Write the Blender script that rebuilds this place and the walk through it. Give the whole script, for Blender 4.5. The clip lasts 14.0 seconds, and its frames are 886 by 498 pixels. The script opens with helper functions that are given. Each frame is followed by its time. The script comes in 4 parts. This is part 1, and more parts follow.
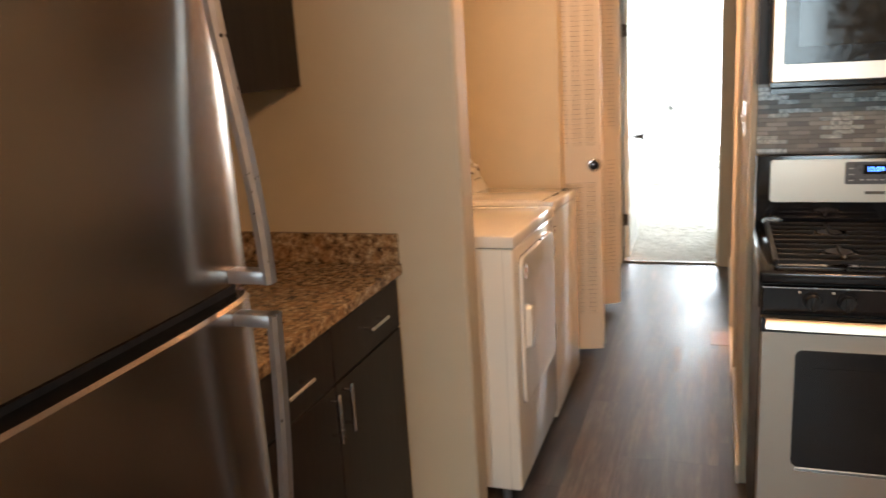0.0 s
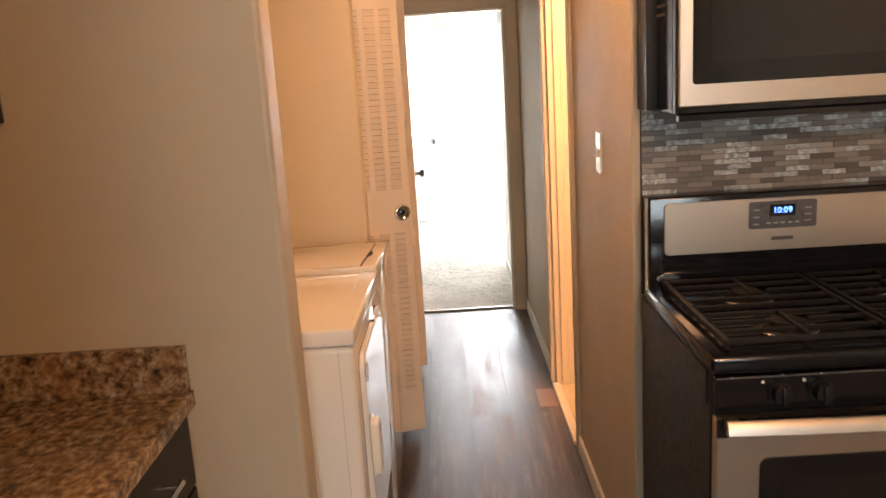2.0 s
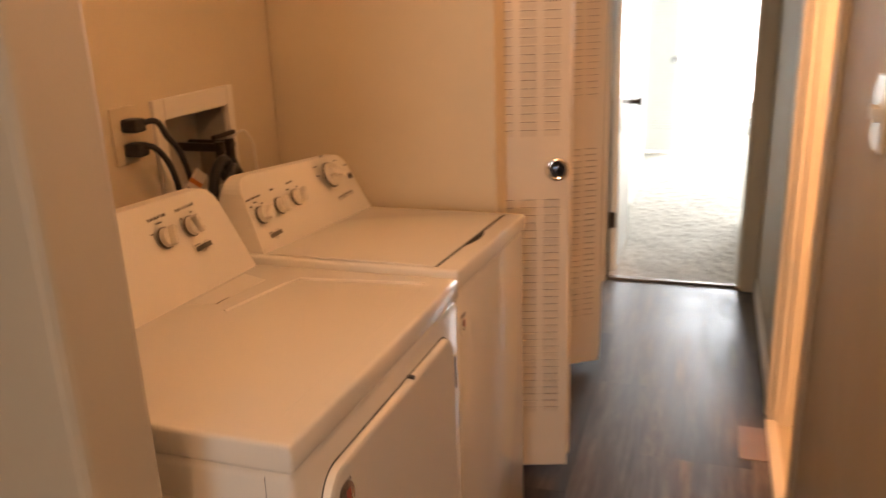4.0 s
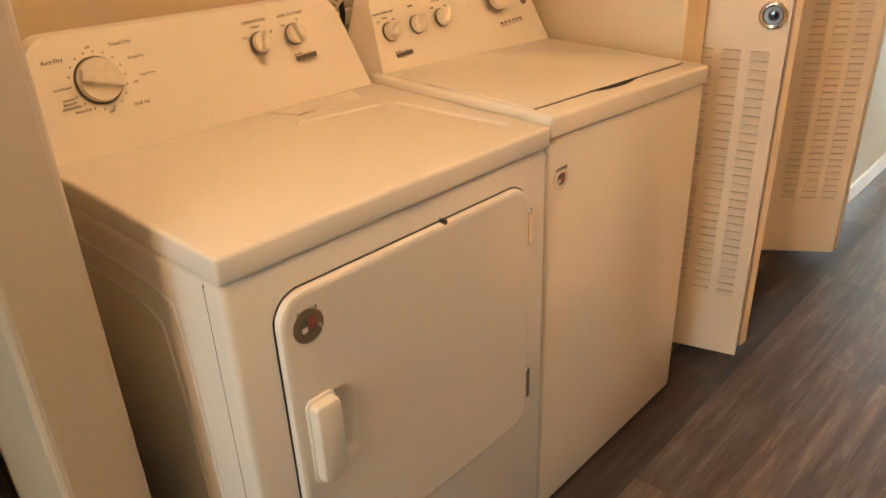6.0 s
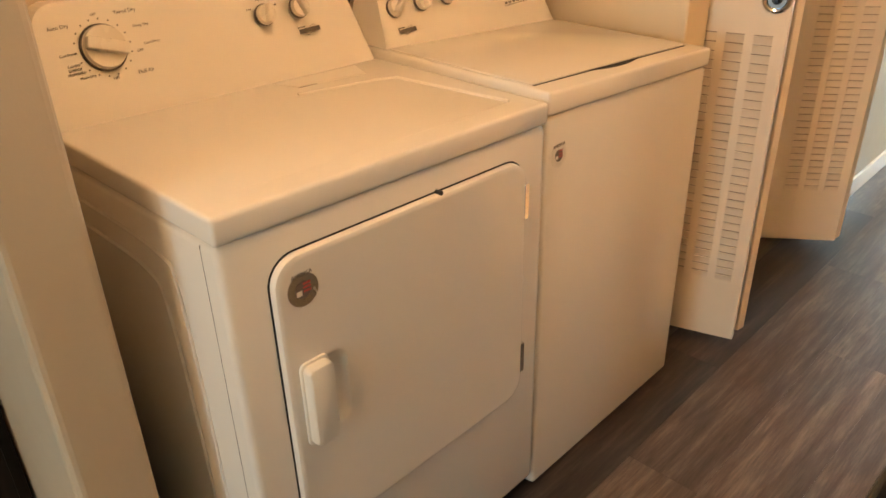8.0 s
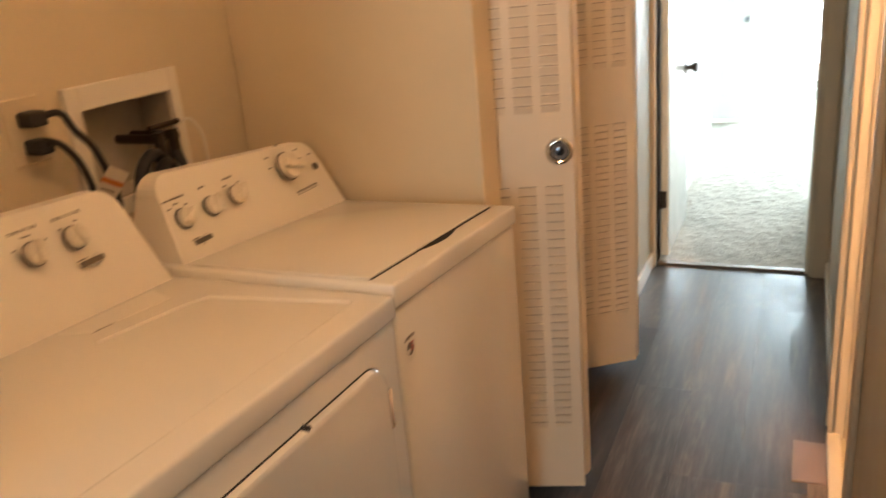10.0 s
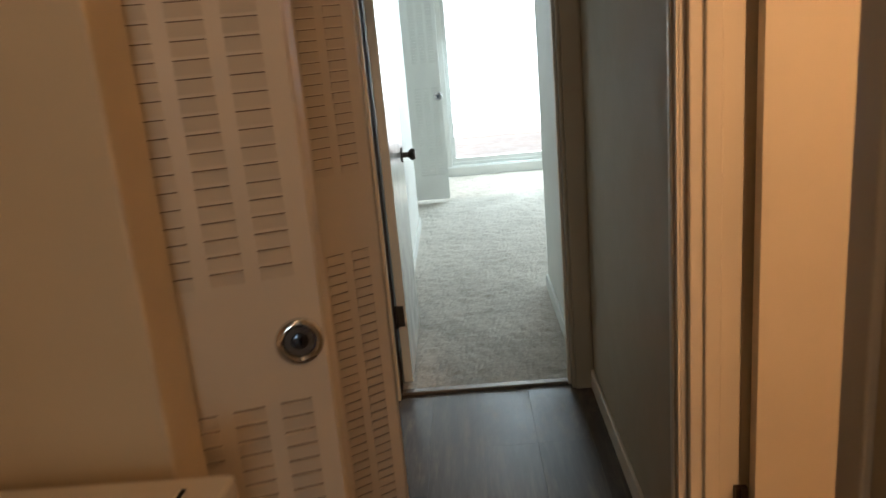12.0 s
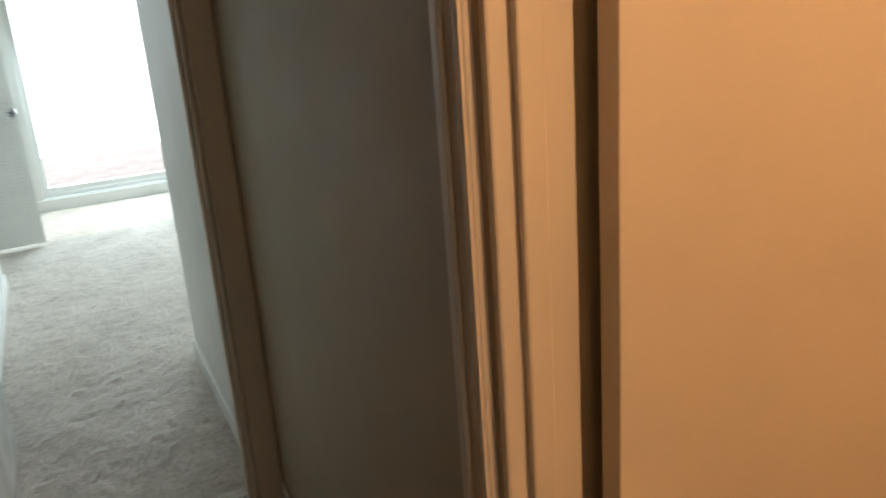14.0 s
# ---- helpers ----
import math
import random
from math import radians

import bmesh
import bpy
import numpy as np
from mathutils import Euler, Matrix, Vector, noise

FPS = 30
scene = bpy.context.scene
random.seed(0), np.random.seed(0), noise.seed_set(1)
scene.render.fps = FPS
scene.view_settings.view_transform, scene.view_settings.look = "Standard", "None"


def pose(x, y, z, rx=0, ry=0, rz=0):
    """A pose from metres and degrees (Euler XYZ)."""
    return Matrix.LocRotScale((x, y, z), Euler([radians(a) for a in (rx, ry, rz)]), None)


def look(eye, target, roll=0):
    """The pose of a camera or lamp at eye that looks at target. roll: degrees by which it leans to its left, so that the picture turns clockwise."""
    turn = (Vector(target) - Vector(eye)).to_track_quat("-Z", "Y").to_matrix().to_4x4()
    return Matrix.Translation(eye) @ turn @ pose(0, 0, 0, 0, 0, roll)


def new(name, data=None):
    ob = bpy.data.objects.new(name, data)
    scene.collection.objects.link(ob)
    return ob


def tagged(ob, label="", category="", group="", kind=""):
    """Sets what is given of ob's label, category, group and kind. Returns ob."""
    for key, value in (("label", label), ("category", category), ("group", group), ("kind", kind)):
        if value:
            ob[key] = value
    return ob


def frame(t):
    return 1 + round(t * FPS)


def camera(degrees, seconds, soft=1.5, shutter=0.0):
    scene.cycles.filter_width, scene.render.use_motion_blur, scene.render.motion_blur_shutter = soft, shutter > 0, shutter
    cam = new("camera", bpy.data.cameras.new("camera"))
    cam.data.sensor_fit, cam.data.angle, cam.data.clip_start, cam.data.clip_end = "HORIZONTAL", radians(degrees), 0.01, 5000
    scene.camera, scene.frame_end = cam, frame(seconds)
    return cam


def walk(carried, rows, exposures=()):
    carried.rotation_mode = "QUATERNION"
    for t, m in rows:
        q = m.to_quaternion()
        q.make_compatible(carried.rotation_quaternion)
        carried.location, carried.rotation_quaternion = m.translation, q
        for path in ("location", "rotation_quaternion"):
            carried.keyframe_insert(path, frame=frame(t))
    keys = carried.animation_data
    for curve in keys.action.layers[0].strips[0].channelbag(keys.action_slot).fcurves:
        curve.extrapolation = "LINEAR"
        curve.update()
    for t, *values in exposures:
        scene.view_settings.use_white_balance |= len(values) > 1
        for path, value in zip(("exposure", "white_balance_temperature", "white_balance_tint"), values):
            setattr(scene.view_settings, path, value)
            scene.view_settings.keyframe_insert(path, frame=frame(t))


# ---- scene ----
cam = camera(57.3, 14.0, shutter=0.5)
PATH = [
    (0, (0.063, 0.574, 1.561), (-0.576, 2.407, 1.087), -3.5),
    (0.5, (-0.097, 0.691, 1.560), (-0.478, 2.596, 1.081), -3.3),
    (1, (-0.185, 0.904, 1.569), (-0.455, 2.843, 1.159), -2.7),
    (1.5, (-0.278, 1.093, 1.544), (-0.383, 3.049, 1.139), -3.1),
    (2, (-0.324, 1.280, 1.528), (-0.342, 3.234, 1.099), -3.5),
    (2.5, (-0.264, 1.547, 1.530), (-0.333, 3.499, 1.102), -2.6),
    (3, (-0.205, 1.794, 1.504), (-0.327, 3.733, 1.029), -2.2),
    (3.5, (-0.160, 2.065, 1.480), (-0.393, 3.972, 0.922), -1.7),
    (4, (-0.111, 2.301, 1.473), (-0.718, 4.105, 0.861), -2.1),
    (4.2, (-0.092, 2.406, 1.450), (-0.834, 4.158, 0.834), -2.0),
    (6.3, (0.236, 2.612, 1.423), (-0.978, 3.870, 0.451), -2.3),
    (6.5, (0.241, 2.613, 1.421), (-0.974, 3.873, 0.453), -2.1),
    (7, (0.252, 2.603, 1.413), (-0.954, 3.848, 0.415), -1.5),
    (7.2, (0.255, 2.601, 1.409), (-0.944, 3.837, 0.391), -1.3),
    (9.3, (0.164, 2.608, 1.408), (-1.007, 4.041, 0.649), -4.4),
    (9.5, (0.122, 2.620, 1.412), (-0.953, 4.139, 0.680), -4.8),
    (10, (0.020, 2.664, 1.419), (-0.776, 4.377, 0.763), -5.2),
    (10.5, (-0.068, 2.810, 1.398), (-0.650, 4.635, 0.822), -5.8),
    (11, (-0.146, 3.042, 1.383), (-0.497, 4.941, 0.864), -6.0),
    (11.5, (-0.219, 3.235, 1.397), (-0.421, 5.153, 0.868), -4.6),
    (12, (-0.264, 3.481, 1.386), (-0.336, 5.404, 0.840), -5.1),
    (12.5, (-0.227, 3.764, 1.380), (-0.264, 5.680, 0.810), -5.4),
    (13, (-0.211, 3.990, 1.361), (-0.069, 5.891, 0.758), -4.9),
    (13.5, (-0.230, 4.209, 1.351), (0.324, 6.029, 0.735), -4.8),
    (14, (-0.230, 4.299, 1.343), (0.573, 6.026, 0.732), -4.2),
]
EXPOSURES = [(0, 0.06, 7000, 17), (1, 0.02, 7500, 24), (3, -0.12, 7700, 25), (3.6, -0.24, 7700, 25), (4.2, -0.3, 7600, 24), (6.3, 0.38, 6700, 6), (7.2, 0.35, 6700, 6), (9.3, 0.27, 6700, 8), (10, -0.15, 6700, 10), (11, -0.9, 6700, 10), (12, -1.7, 6700, 11), (14, -1.65, 6800, 13)]
walk(cam, [(t, look(eye, target, roll)) for t, eye, target, roll in PATH], EXPOSURES)

# ---- light ----
world = bpy.data.worlds.new("world")
scene.world = world
world.use_nodes = True
wn = world.node_tree
sky = wn.nodes.new("ShaderNodeTexSky")
sky.sky_type, sky.sun_disc = "NISHITA", False
sky.sun_elevation, sky.sun_rotation = radians(62), radians(20)
wn.links.new(sky.outputs[0], wn.nodes["Background"].inputs[0])
wn.nodes["Background"].inputs[1].default_value = 0.1


def area_lamp(name, place, target, sx, sy, watts, colour):
    data = bpy.data.lights.new(name, "AREA")
    data.shape, data.size, data.size_y, data.energy, data.color = "RECTANGLE", sx, sy, watts, colour
    ob = new(name, data)
    ob.matrix_world = look(place, target)
    return ob


def bulb(name, place, radius, watts, colour):
    data = bpy.data.lights.new(name, "POINT")
    data.shadow_soft_size, data.energy, data.color = radius, watts, colour
    ob = new(name, data)
    ob.location = place
    return ob


WARM = (1.0, 0.585, 0.30)
DAY = (0.63, 0.86, 1.0)
area_lamp("kitchen_daylight", (0.2, -2.16, 1.5), (0.2, 0, 1.3), 1.35, 1.05, 62, DAY)
area_lamp("bedroom_daylight", (0.75, 10.66, 1.28), (0.75, 8.9, -0.35), 1.95, 1.5, 250, DAY)
bulb("hall_bulb", (-0.2, 3.35, 2.23), 0.07, 25, WARM)
bulb("bathroom_bulb", (0.62, 3.74, 2.15), 0.09, 175, WARM)
# unseen lamp at a guessed spot, added to warm the kitchen
bulb("kitchen_bulb", (0.35, 0.6, 2.2), 0.1, 68, WARM)

sun = bpy.data.lights.new("sun", "SUN")
sun.energy, sun.angle, sun.color = 5.0, radians(0.5), (1.0, 0.96, 0.9)
new("sun", sun).matrix_world = look((0.4 + 1.6 * math.cos(radians(62)) * 3, 10.7 + 4.4 * math.cos(radians(62)) * 3, 4.68 * math.sin(radians(62)) * 3), (0.4, 10.7, 0.0))

# ---- materials ----


class Mat:
    """A node material in the making."""

    def __init__(self, name):
        self.m = bpy.data.materials.new(name)
        self.m.use_nodes = True
        self.t = self.m.node_tree
        self.b = self.t.nodes["Principled BSDF"]
        self.co = self.node("ShaderNodeTexCoord").outputs["Object"]

    def node(self, kind, **settings):
        n = self.t.nodes.new(kind)
        for key, value in settings.items():
            n.inputs[key.replace("_", " ")].default_value = value
        return n

    def link(self, a, b):
        self.t.links.new(a, b)

    def scaled(self, sx, sy, sz):
        n = self.node("ShaderNodeMapping", Scale=(sx, sy, sz))
        self.link(self.co, n.inputs[0])
        return n.outputs[0]

    def noise(self, scale, detail=3.0, vector=None, rough=0.55):
        n = self.node("ShaderNodeTexNoise", Scale=scale, Detail=detail, Roughness=rough)
        self.link(vector or self.co, n.inputs["Vector"])
        return n.outputs["Fac"]

    def ramp(self, fac, *stops):
        n = self.node("ShaderNodeValToRGB")
        e = n.color_ramp.elements
        e[0].position, e[0].color = stops[0][0], (*stops[0][1], 1)
        e[1].position, e[1].color = stops[-1][0], (*stops[-1][1], 1)
        for p, c in stops[1:-1]:
            e.new(p).color = (*c, 1)
        self.link(fac, n.inputs[0])
        return n.outputs[0]

    def mix(self, a, b, fac, blend="MIX"):
        n = self.t.nodes.new("ShaderNodeMix")
        n.data_type, n.blend_type = "RGBA", blend
        for socket, value in ((n.inputs[6], a), (n.inputs[7], b), (n.inputs[0], fac)):
            if isinstance(value, (int, float)):
                socket.default_value = value
            elif isinstance(value, tuple):
                socket.default_value = (*value, 1)
            else:
                self.link(value, socket)
        return n.outputs[2]

    def bump(self, height, strength, distance=0.002):
        n = self.node("ShaderNodeBump", Strength=strength, Distance=distance)
        self.link(height, n.inputs["Height"])
        if self.b.inputs["Normal"].links:
            self.link(self.b.inputs["Normal"].links[0].from_socket, n.inputs["Normal"])
        self.link(n.outputs[0], self.b.inputs["Normal"])

    def set(self, **values):
        for key, value in values.items():
            socket = self.b.inputs[key.replace("_", " ")]
            if isinstance(value, (int, float)):
                socket.default_value = value
            elif isinstance(value, tuple):
                socket.default_value = (*value, 1) if len(value) == 3 else value
            else:
                self.link(value, socket)
        return self


def shade(c, k):
    return tuple(v * k for v in c)


def paint(name, c, rough=0.55, peel=0.12, wear=0.06, spread=1.0):
    """Painted surface: slight mottling, roller or orange-peel relief."""
    m = Mat(name)
    col = m.ramp(m.noise(2.3, 4), (0.3, shade(c, 1 - wear)), (0.7, shade(c, 1 + wear * 0.6)))
    m.set(Base_Color=col, Roughness=m.ramp(m.noise(9, 3), (0.3, (rough - 0.06 * spread,) * 3), (0.7, (rough + 0.08 * spread,) * 3)))
    m.bump(m.noise(260, 2), peel, 0.001)
    return m.m


def enamel(name, c):
    """Baked appliance enamel: a mirror-like skin with a faint orange peel and a few smears."""
    m = Mat(name)
    col = m.ramp(m.noise(1.6, 3), (0.3, shade(c, 0.985)), (0.7, shade(c, 1.01)))
    m.set(Base_Color=col, Roughness=m.ramp(m.noise(5, 5), (0.35, (0.03,) * 3), (0.75, (0.08,) * 3)))
    m.bump(m.noise(180, 2), 0.006, 0.001)
    return m.m


def plain(name, c, rough=0.4, metal=0.0, **more):
    m = Mat(name)
    col = m.ramp(m.noise(30, 3), (0.3, shade(c, 0.93)), (0.7, shade(c, 1.05)))
    m.set(Base_Color=col, Metallic=metal, Roughness=m.ramp(m.noise(60, 3), (0.3, (max(rough - 0.05, 0.02),) * 3), (0.7, (rough + 0.06,) * 3)), **more)
    return m.m


def glow(name, c, strength):
    m = Mat(name)
    m.set(Base_Color=shade(c, 0.2), Emission_Color=c, Emission_Strength=strength)
    return m.m


def brushed(name, c, axis, rough=0.28):
    """Stainless steel with a fine grain along one axis."""
    m = Mat(name)
    s = [900.0] * 3
    s[axis] = 3.0
    grain = m.noise(1.0, 2, m.scaled(*s))
    smear = m.noise(3.5, 4)
    m.set(Base_Color=m.ramp(grain, (0.3, shade(c, 0.985)), (0.7, c)), Metallic=1.0)
    m.set(Roughness=m.ramp(m.mix(grain, smear, 0.5), (0.3, (rough - 0.012,) * 3), (0.7, (rough + 0.02,) * 3)))
    return m.m


def plank_wood(name, tone):
    """A board of the wood-look floor; tone: how pale its printed grain is."""
    m = Mat(name)
    info = m.node("ShaderNodeObjectInfo")
    off = m.node("ShaderNodeVectorMath")
    off.operation = "MULTIPLY_ADD"
    m.link(info.outputs["Random"], off.inputs[0])
    off.inputs[1].default_value = (13.0, 37.0, 5.0)
    m.link(m.co, off.inputs[2])

    def along(sx, sy):
        n = m.node("ShaderNodeMapping", Scale=(sx, sy, 1))
        m.link(off.outputs[0], n.inputs[0])
        return n.outputs[0]

    grain = m.noise(1.0, 6, along(34, 3.0), 0.68)
    fine = m.noise(1.0, 4, along(210, 12), 0.6)
    cloud = m.noise(1.0, 3, along(7, 2.2))
    knot = m.noise(1.0, 2, along(14, 5))
    base = m.ramp(grain, (0.28, (0.04, 0.029, 0.022)), (0.5, (0.088, 0.066, 0.051)), (0.72, (0.18, 0.14, 0.11)))
    base = m.mix(base, m.ramp(cloud, (0.32, (0.66, 0.64, 0.62)), (0.68, (1.28, 1.25, 1.22))), 0.9, "MULTIPLY")
    base = m.mix(base, m.ramp(fine, (0.35, (0.72, 0.72, 0.72)), (0.6, (1.08, 1.08, 1.08))), 0.6, "MULTIPLY")
    base = m.mix(base, (0.05, 0.035, 0.026), m.ramp(knot, (0.68, (0, 0, 0)), (0.78, (0.75, 0.75, 0.75))))
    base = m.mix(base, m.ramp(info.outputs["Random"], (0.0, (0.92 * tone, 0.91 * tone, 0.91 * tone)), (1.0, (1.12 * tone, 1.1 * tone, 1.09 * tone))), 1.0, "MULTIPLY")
    m.set(Base_Color=base, Roughness=m.ramp(m.mix(grain, cloud, 0.5), (0.3, (0.27, 0.27, 0.27)), (0.7, (0.58, 0.58, 0.58))), Specular_IOR_Level=0.38)
    m.bump(grain, 0.34, 0.0014)
    m.bump(cloud, 0.25, 0.004)
    m.bump(fine, 0.15, 0.0006)
    return m.m


def granite_stone():
    m = Mat("granite")
    warp = m.noise(14, 3)
    a = m.noise(46, 5, None, 0.7)
    b = m.noise(85, 4, None, 0.65)
    base = m.ramp(a, (0.34, (0.03, 0.022, 0.018)), (0.43, (0.17, 0.1, 0.055)), (0.52, (0.31, 0.21, 0.115)), (0.68, (0.52, 0.42, 0.3)))
    base = m.mix(base, m.ramp(b, (0.4, (0.2, 0.16, 0.13)), (0.52, (1.0, 1.0, 1.0))), 0.65, "MULTIPLY")
    base = m.mix(base, (0.3, 0.16, 0.07), m.ramp(warp, (0.5, (0, 0, 0)), (0.68, (0.55, 0.55, 0.55))))
    m.set(Base_Color=base, Roughness=0.16)
    m.bump(b, 0.03, 0.0005)
    return m.m


def carpet_pile():
    m = Mat("carpet_pile")
    big, tuft, fibre = m.noise(4.5, 4), m.noise(70, 4), m.noise(420, 3)
    base = m.ramp(big, (0.3, (0.4, 0.355, 0.295)), (0.7, (0.55, 0.5, 0.43)))
    base = m.mix(base, m.ramp(tuft, (0.35, (0.74, 0.73, 0.71)), (0.62, (1.06, 1.06, 1.06))), 0.7, "MULTIPLY")
    m.set(Base_Color=base, Roughness=0.95, Sheen_Weight=0.25)
    m.bump(tuft, 0.55, 0.008)
    m.bump(fibre, 0.3, 0.003)
    return m.m


def cabinet_wood():
    m = Mat("espresso_wood")
    grain = m.noise(1.0, 5, m.scaled(70, 70, 3.5), 0.6)
    m.set(Base_Color=m.ramp(grain, (0.3, (0.007, 0.005, 0.004)), (0.7, (0.019, 0.013, 0.010))), Roughness=0.36, Specular_IOR_Level=0.2)
    m.bump(grain, 0.1, 0.0008)
    return m.m


def mosaic_tile():
    m = Mat("mosaic_tile")
    info = m.node("ShaderNodeObjectInfo")
    off = m.node("ShaderNodeVectorMath")
    off.operation = "MULTIPLY_ADD"
    m.link(info.outputs["Random"], off.inputs[0])
    off.inputs[1].default_value = (7.0, 3.0, 11.0)
    m.link(m.co, off.inputs[2])
    ripple = m.noise(75, 3, off.outputs[0])
    stone = m.ramp(info.outputs["Random"], (0.0, (0.10, 0.086, 0.076)), (0.3, (0.19, 0.17, 0.15)), (0.55, (0.25, 0.23, 0.2)), (0.69, (0.34, 0.32, 0.28)))
    pearl = m.ramp(ripple, (0.3, (0.22, 0.25, 0.26)), (0.55, (0.5, 0.54, 0.54)), (0.72, (0.8, 0.82, 0.8)))
    glassy = m.ramp(info.outputs["Random"], (0.70, (0, 0, 0)), (0.71, (1, 1, 1)))
    m.set(Base_Color=m.mix(stone, pearl, glassy), Roughness=m.ramp(glassy, (0.0, (0.34,) * 3), (1.0, (0.08,) * 3)))
    m.bump(ripple, 0.35, 0.002)
    return m.m


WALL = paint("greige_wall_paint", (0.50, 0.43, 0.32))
CREAM = paint("cream_wall_paint", (0.66, 0.56, 0.40))
WHITE_WALL = paint("white_wall_paint", (0.74, 0.74, 0.70))
CEIL = paint("ceiling_paint", (0.78, 0.76, 0.71), 0.8, 0.3)
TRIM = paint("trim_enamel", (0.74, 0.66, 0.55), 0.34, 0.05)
DOOR_PAINT = paint("door_enamel", (0.72, 0.63, 0.51), 0.38, 0.06)
BED_DOOR = paint("white_door_enamel", (0.74, 0.75, 0.72), 0.15, 0.02)
ENAMEL = enamel("appliance_enamel", (0.78, 0.74, 0.67))
PLASTIC = paint("appliance_plastic", (0.80, 0.75, 0.66), 0.3, 0.03, 0.008, 0.1)
KNOB_PLASTIC = paint("knob_plastic", (0.76, 0.70, 0.60), 0.28, 0.02, 0.03)
SLIT_SHADE = plain("louver_slit_shade", (0.17, 0.125, 0.09), 0.9)
# fridge steel: the dim warm room it reflects is mixed into the colour
STEEL = brushed("brushed_steel_upright_dimmed", (0.33, 0.262, 0.21), 2, 0.24)
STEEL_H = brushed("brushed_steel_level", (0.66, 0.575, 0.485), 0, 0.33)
CHROME = plain("satin_nickel", (0.7, 0.68, 0.66), 0.22, 1.0)
# chrome like the ring; the cup's dark reflection is put into its colour
CUP = plain("chrome_cup_dark_reflection", (0.12, 0.13, 0.16), 0.12, 1.0)
SHINY = plain("chrome", (0.75, 0.75, 0.76), 0.07, 1.0)
HANDLE_GREY = plain("grey_metal_handle", (0.36, 0.37, 0.4), 0.32, 0.9)
BLACK = plain("black_enamel", (0.008, 0.008, 0.009), 0.13)
BLACK_SIDE = plain("black_textured_side", (0.008, 0.0075, 0.0075), 0.42, Specular_IOR_Level=0.3)
IRON = plain("cast_iron_grate", (0.007, 0.0065, 0.006), 0.5, Specular_IOR_Level=0.25)
GLASS = plain("oven_glass", (0.012, 0.011, 0.011), 0.05)
MW_GLASS = plain("microwave_glass", (0.018, 0.017, 0.016), 0.09)
GREY_POD = plain("grey_control_pod", (0.10, 0.10, 0.11), 0.3)
INK = plain("grey_printed_ink", (0.12, 0.1, 0.08), 0.6)
DARK = plain("dark_gap", (0.01, 0.009, 0.008), 0.8)
RUBBER = plain("black_rubber", (0.012, 0.012, 0.013), 0.5)
BRONZE = plain("dark_bronze", (0.07, 0.055, 0.045), 0.35, 0.8)
RED = plain("red_print", (0.42, 0.06, 0.05), 0.5)
PAPER = plain("paper_tag", (0.72, 0.68, 0.6), 0.7)
ORANGE = plain("orange_print", (0.6, 0.2, 0.06), 0.6)
GROUT = plain("dark_grout", (0.07, 0.06, 0.052), 0.85)
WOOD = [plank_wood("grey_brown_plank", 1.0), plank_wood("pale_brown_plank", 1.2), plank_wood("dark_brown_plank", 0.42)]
PATCH = paint("pinkish_plank", (0.24, 0.165, 0.135), 0.42, 0.2, 0.2)
GRANITE = granite_stone()
CARPET = carpet_pile()
ESPRESSO = cabinet_wood()
TILE = mosaic_tile()
BLUE = glow("blue_digits", (0.05, 0.2, 1.0), 9.0)
LIT = glow("lit_diffuser", (1.0, 0.72, 0.42), 6.0)
DAYGLOW = glow("bright_day", (0.85, 0.94, 1.0), 14.0)
GREENS = Mat("far_foliage")
GREENS.set(Base_Color=(0.02, 0.05, 0.03), Emission_Strength=2.2, Emission_Color=GREENS.ramp(GREENS.noise(5, 6), (0.35, (0.02, 0.09, 0.05)), (0.55, (0.16, 0.4, 0.3)), (0.68, (0.9, 1.0, 1.0))))
GREENS = GREENS.m

# ---- mesh helpers ----


def box(bm, x0, x1, y0, y1, z0, z1, bevel=0.0, seg=2):
    made = bmesh.ops.create_cube(bm, size=1.0, matrix=Matrix.Translation(((x0 + x1) / 2, (y0 + y1) / 2, (z0 + z1) / 2)) @ Matrix.Diagonal((x1 - x0, y1 - y0, z1 - z0, 1)))
    if bevel:
        edges = list({e for v in made["verts"] for e in v.link_edges})
        bmesh.ops.bevel(bm, geom=edges, offset=bevel, segments=seg, affect="EDGES", profile=0.5)
    return bm


def tube(bm, a, b, r0, r1=None, seg=20):
    a, b = Vector(a), Vector(b)
    turn = (b - a).to_track_quat("Z", "Y").to_matrix().to_4x4()
    bmesh.ops.create_cone(bm, cap_ends=True, segments=seg, radius1=r0, radius2=r0 if r1 is None else r1, depth=(b - a).length, matrix=Matrix.Translation((a + b) / 2) @ turn)
    return bm


def hose(bm, points, r, seg=10):
    """A round bar swept along points."""
    rings = []
    pts = [Vector(p) for p in points]
    for i, p in enumerate(pts):
        d = (pts[min(i + 1, len(pts) - 1)] - pts[max(i - 1, 0)]).normalized()
        side = d.cross(Vector((0.31, 0.87, 0.38))).normalized()
        up = side.cross(d)
        rings.append([bm.verts.new(p + r * (math.cos(k * math.tau / seg) * side + math.sin(k * math.tau / seg) * up)) for k in range(seg)])
    for a, b in zip(rings, rings[1:]):
        for k in range(seg):
            bm.faces.new((a[k], a[(k + 1) % seg], b[(k + 1) % seg], b[k]))
    bm.faces.new(rings[0][::-1])
    bm.faces.new(rings[-1])
    return bm


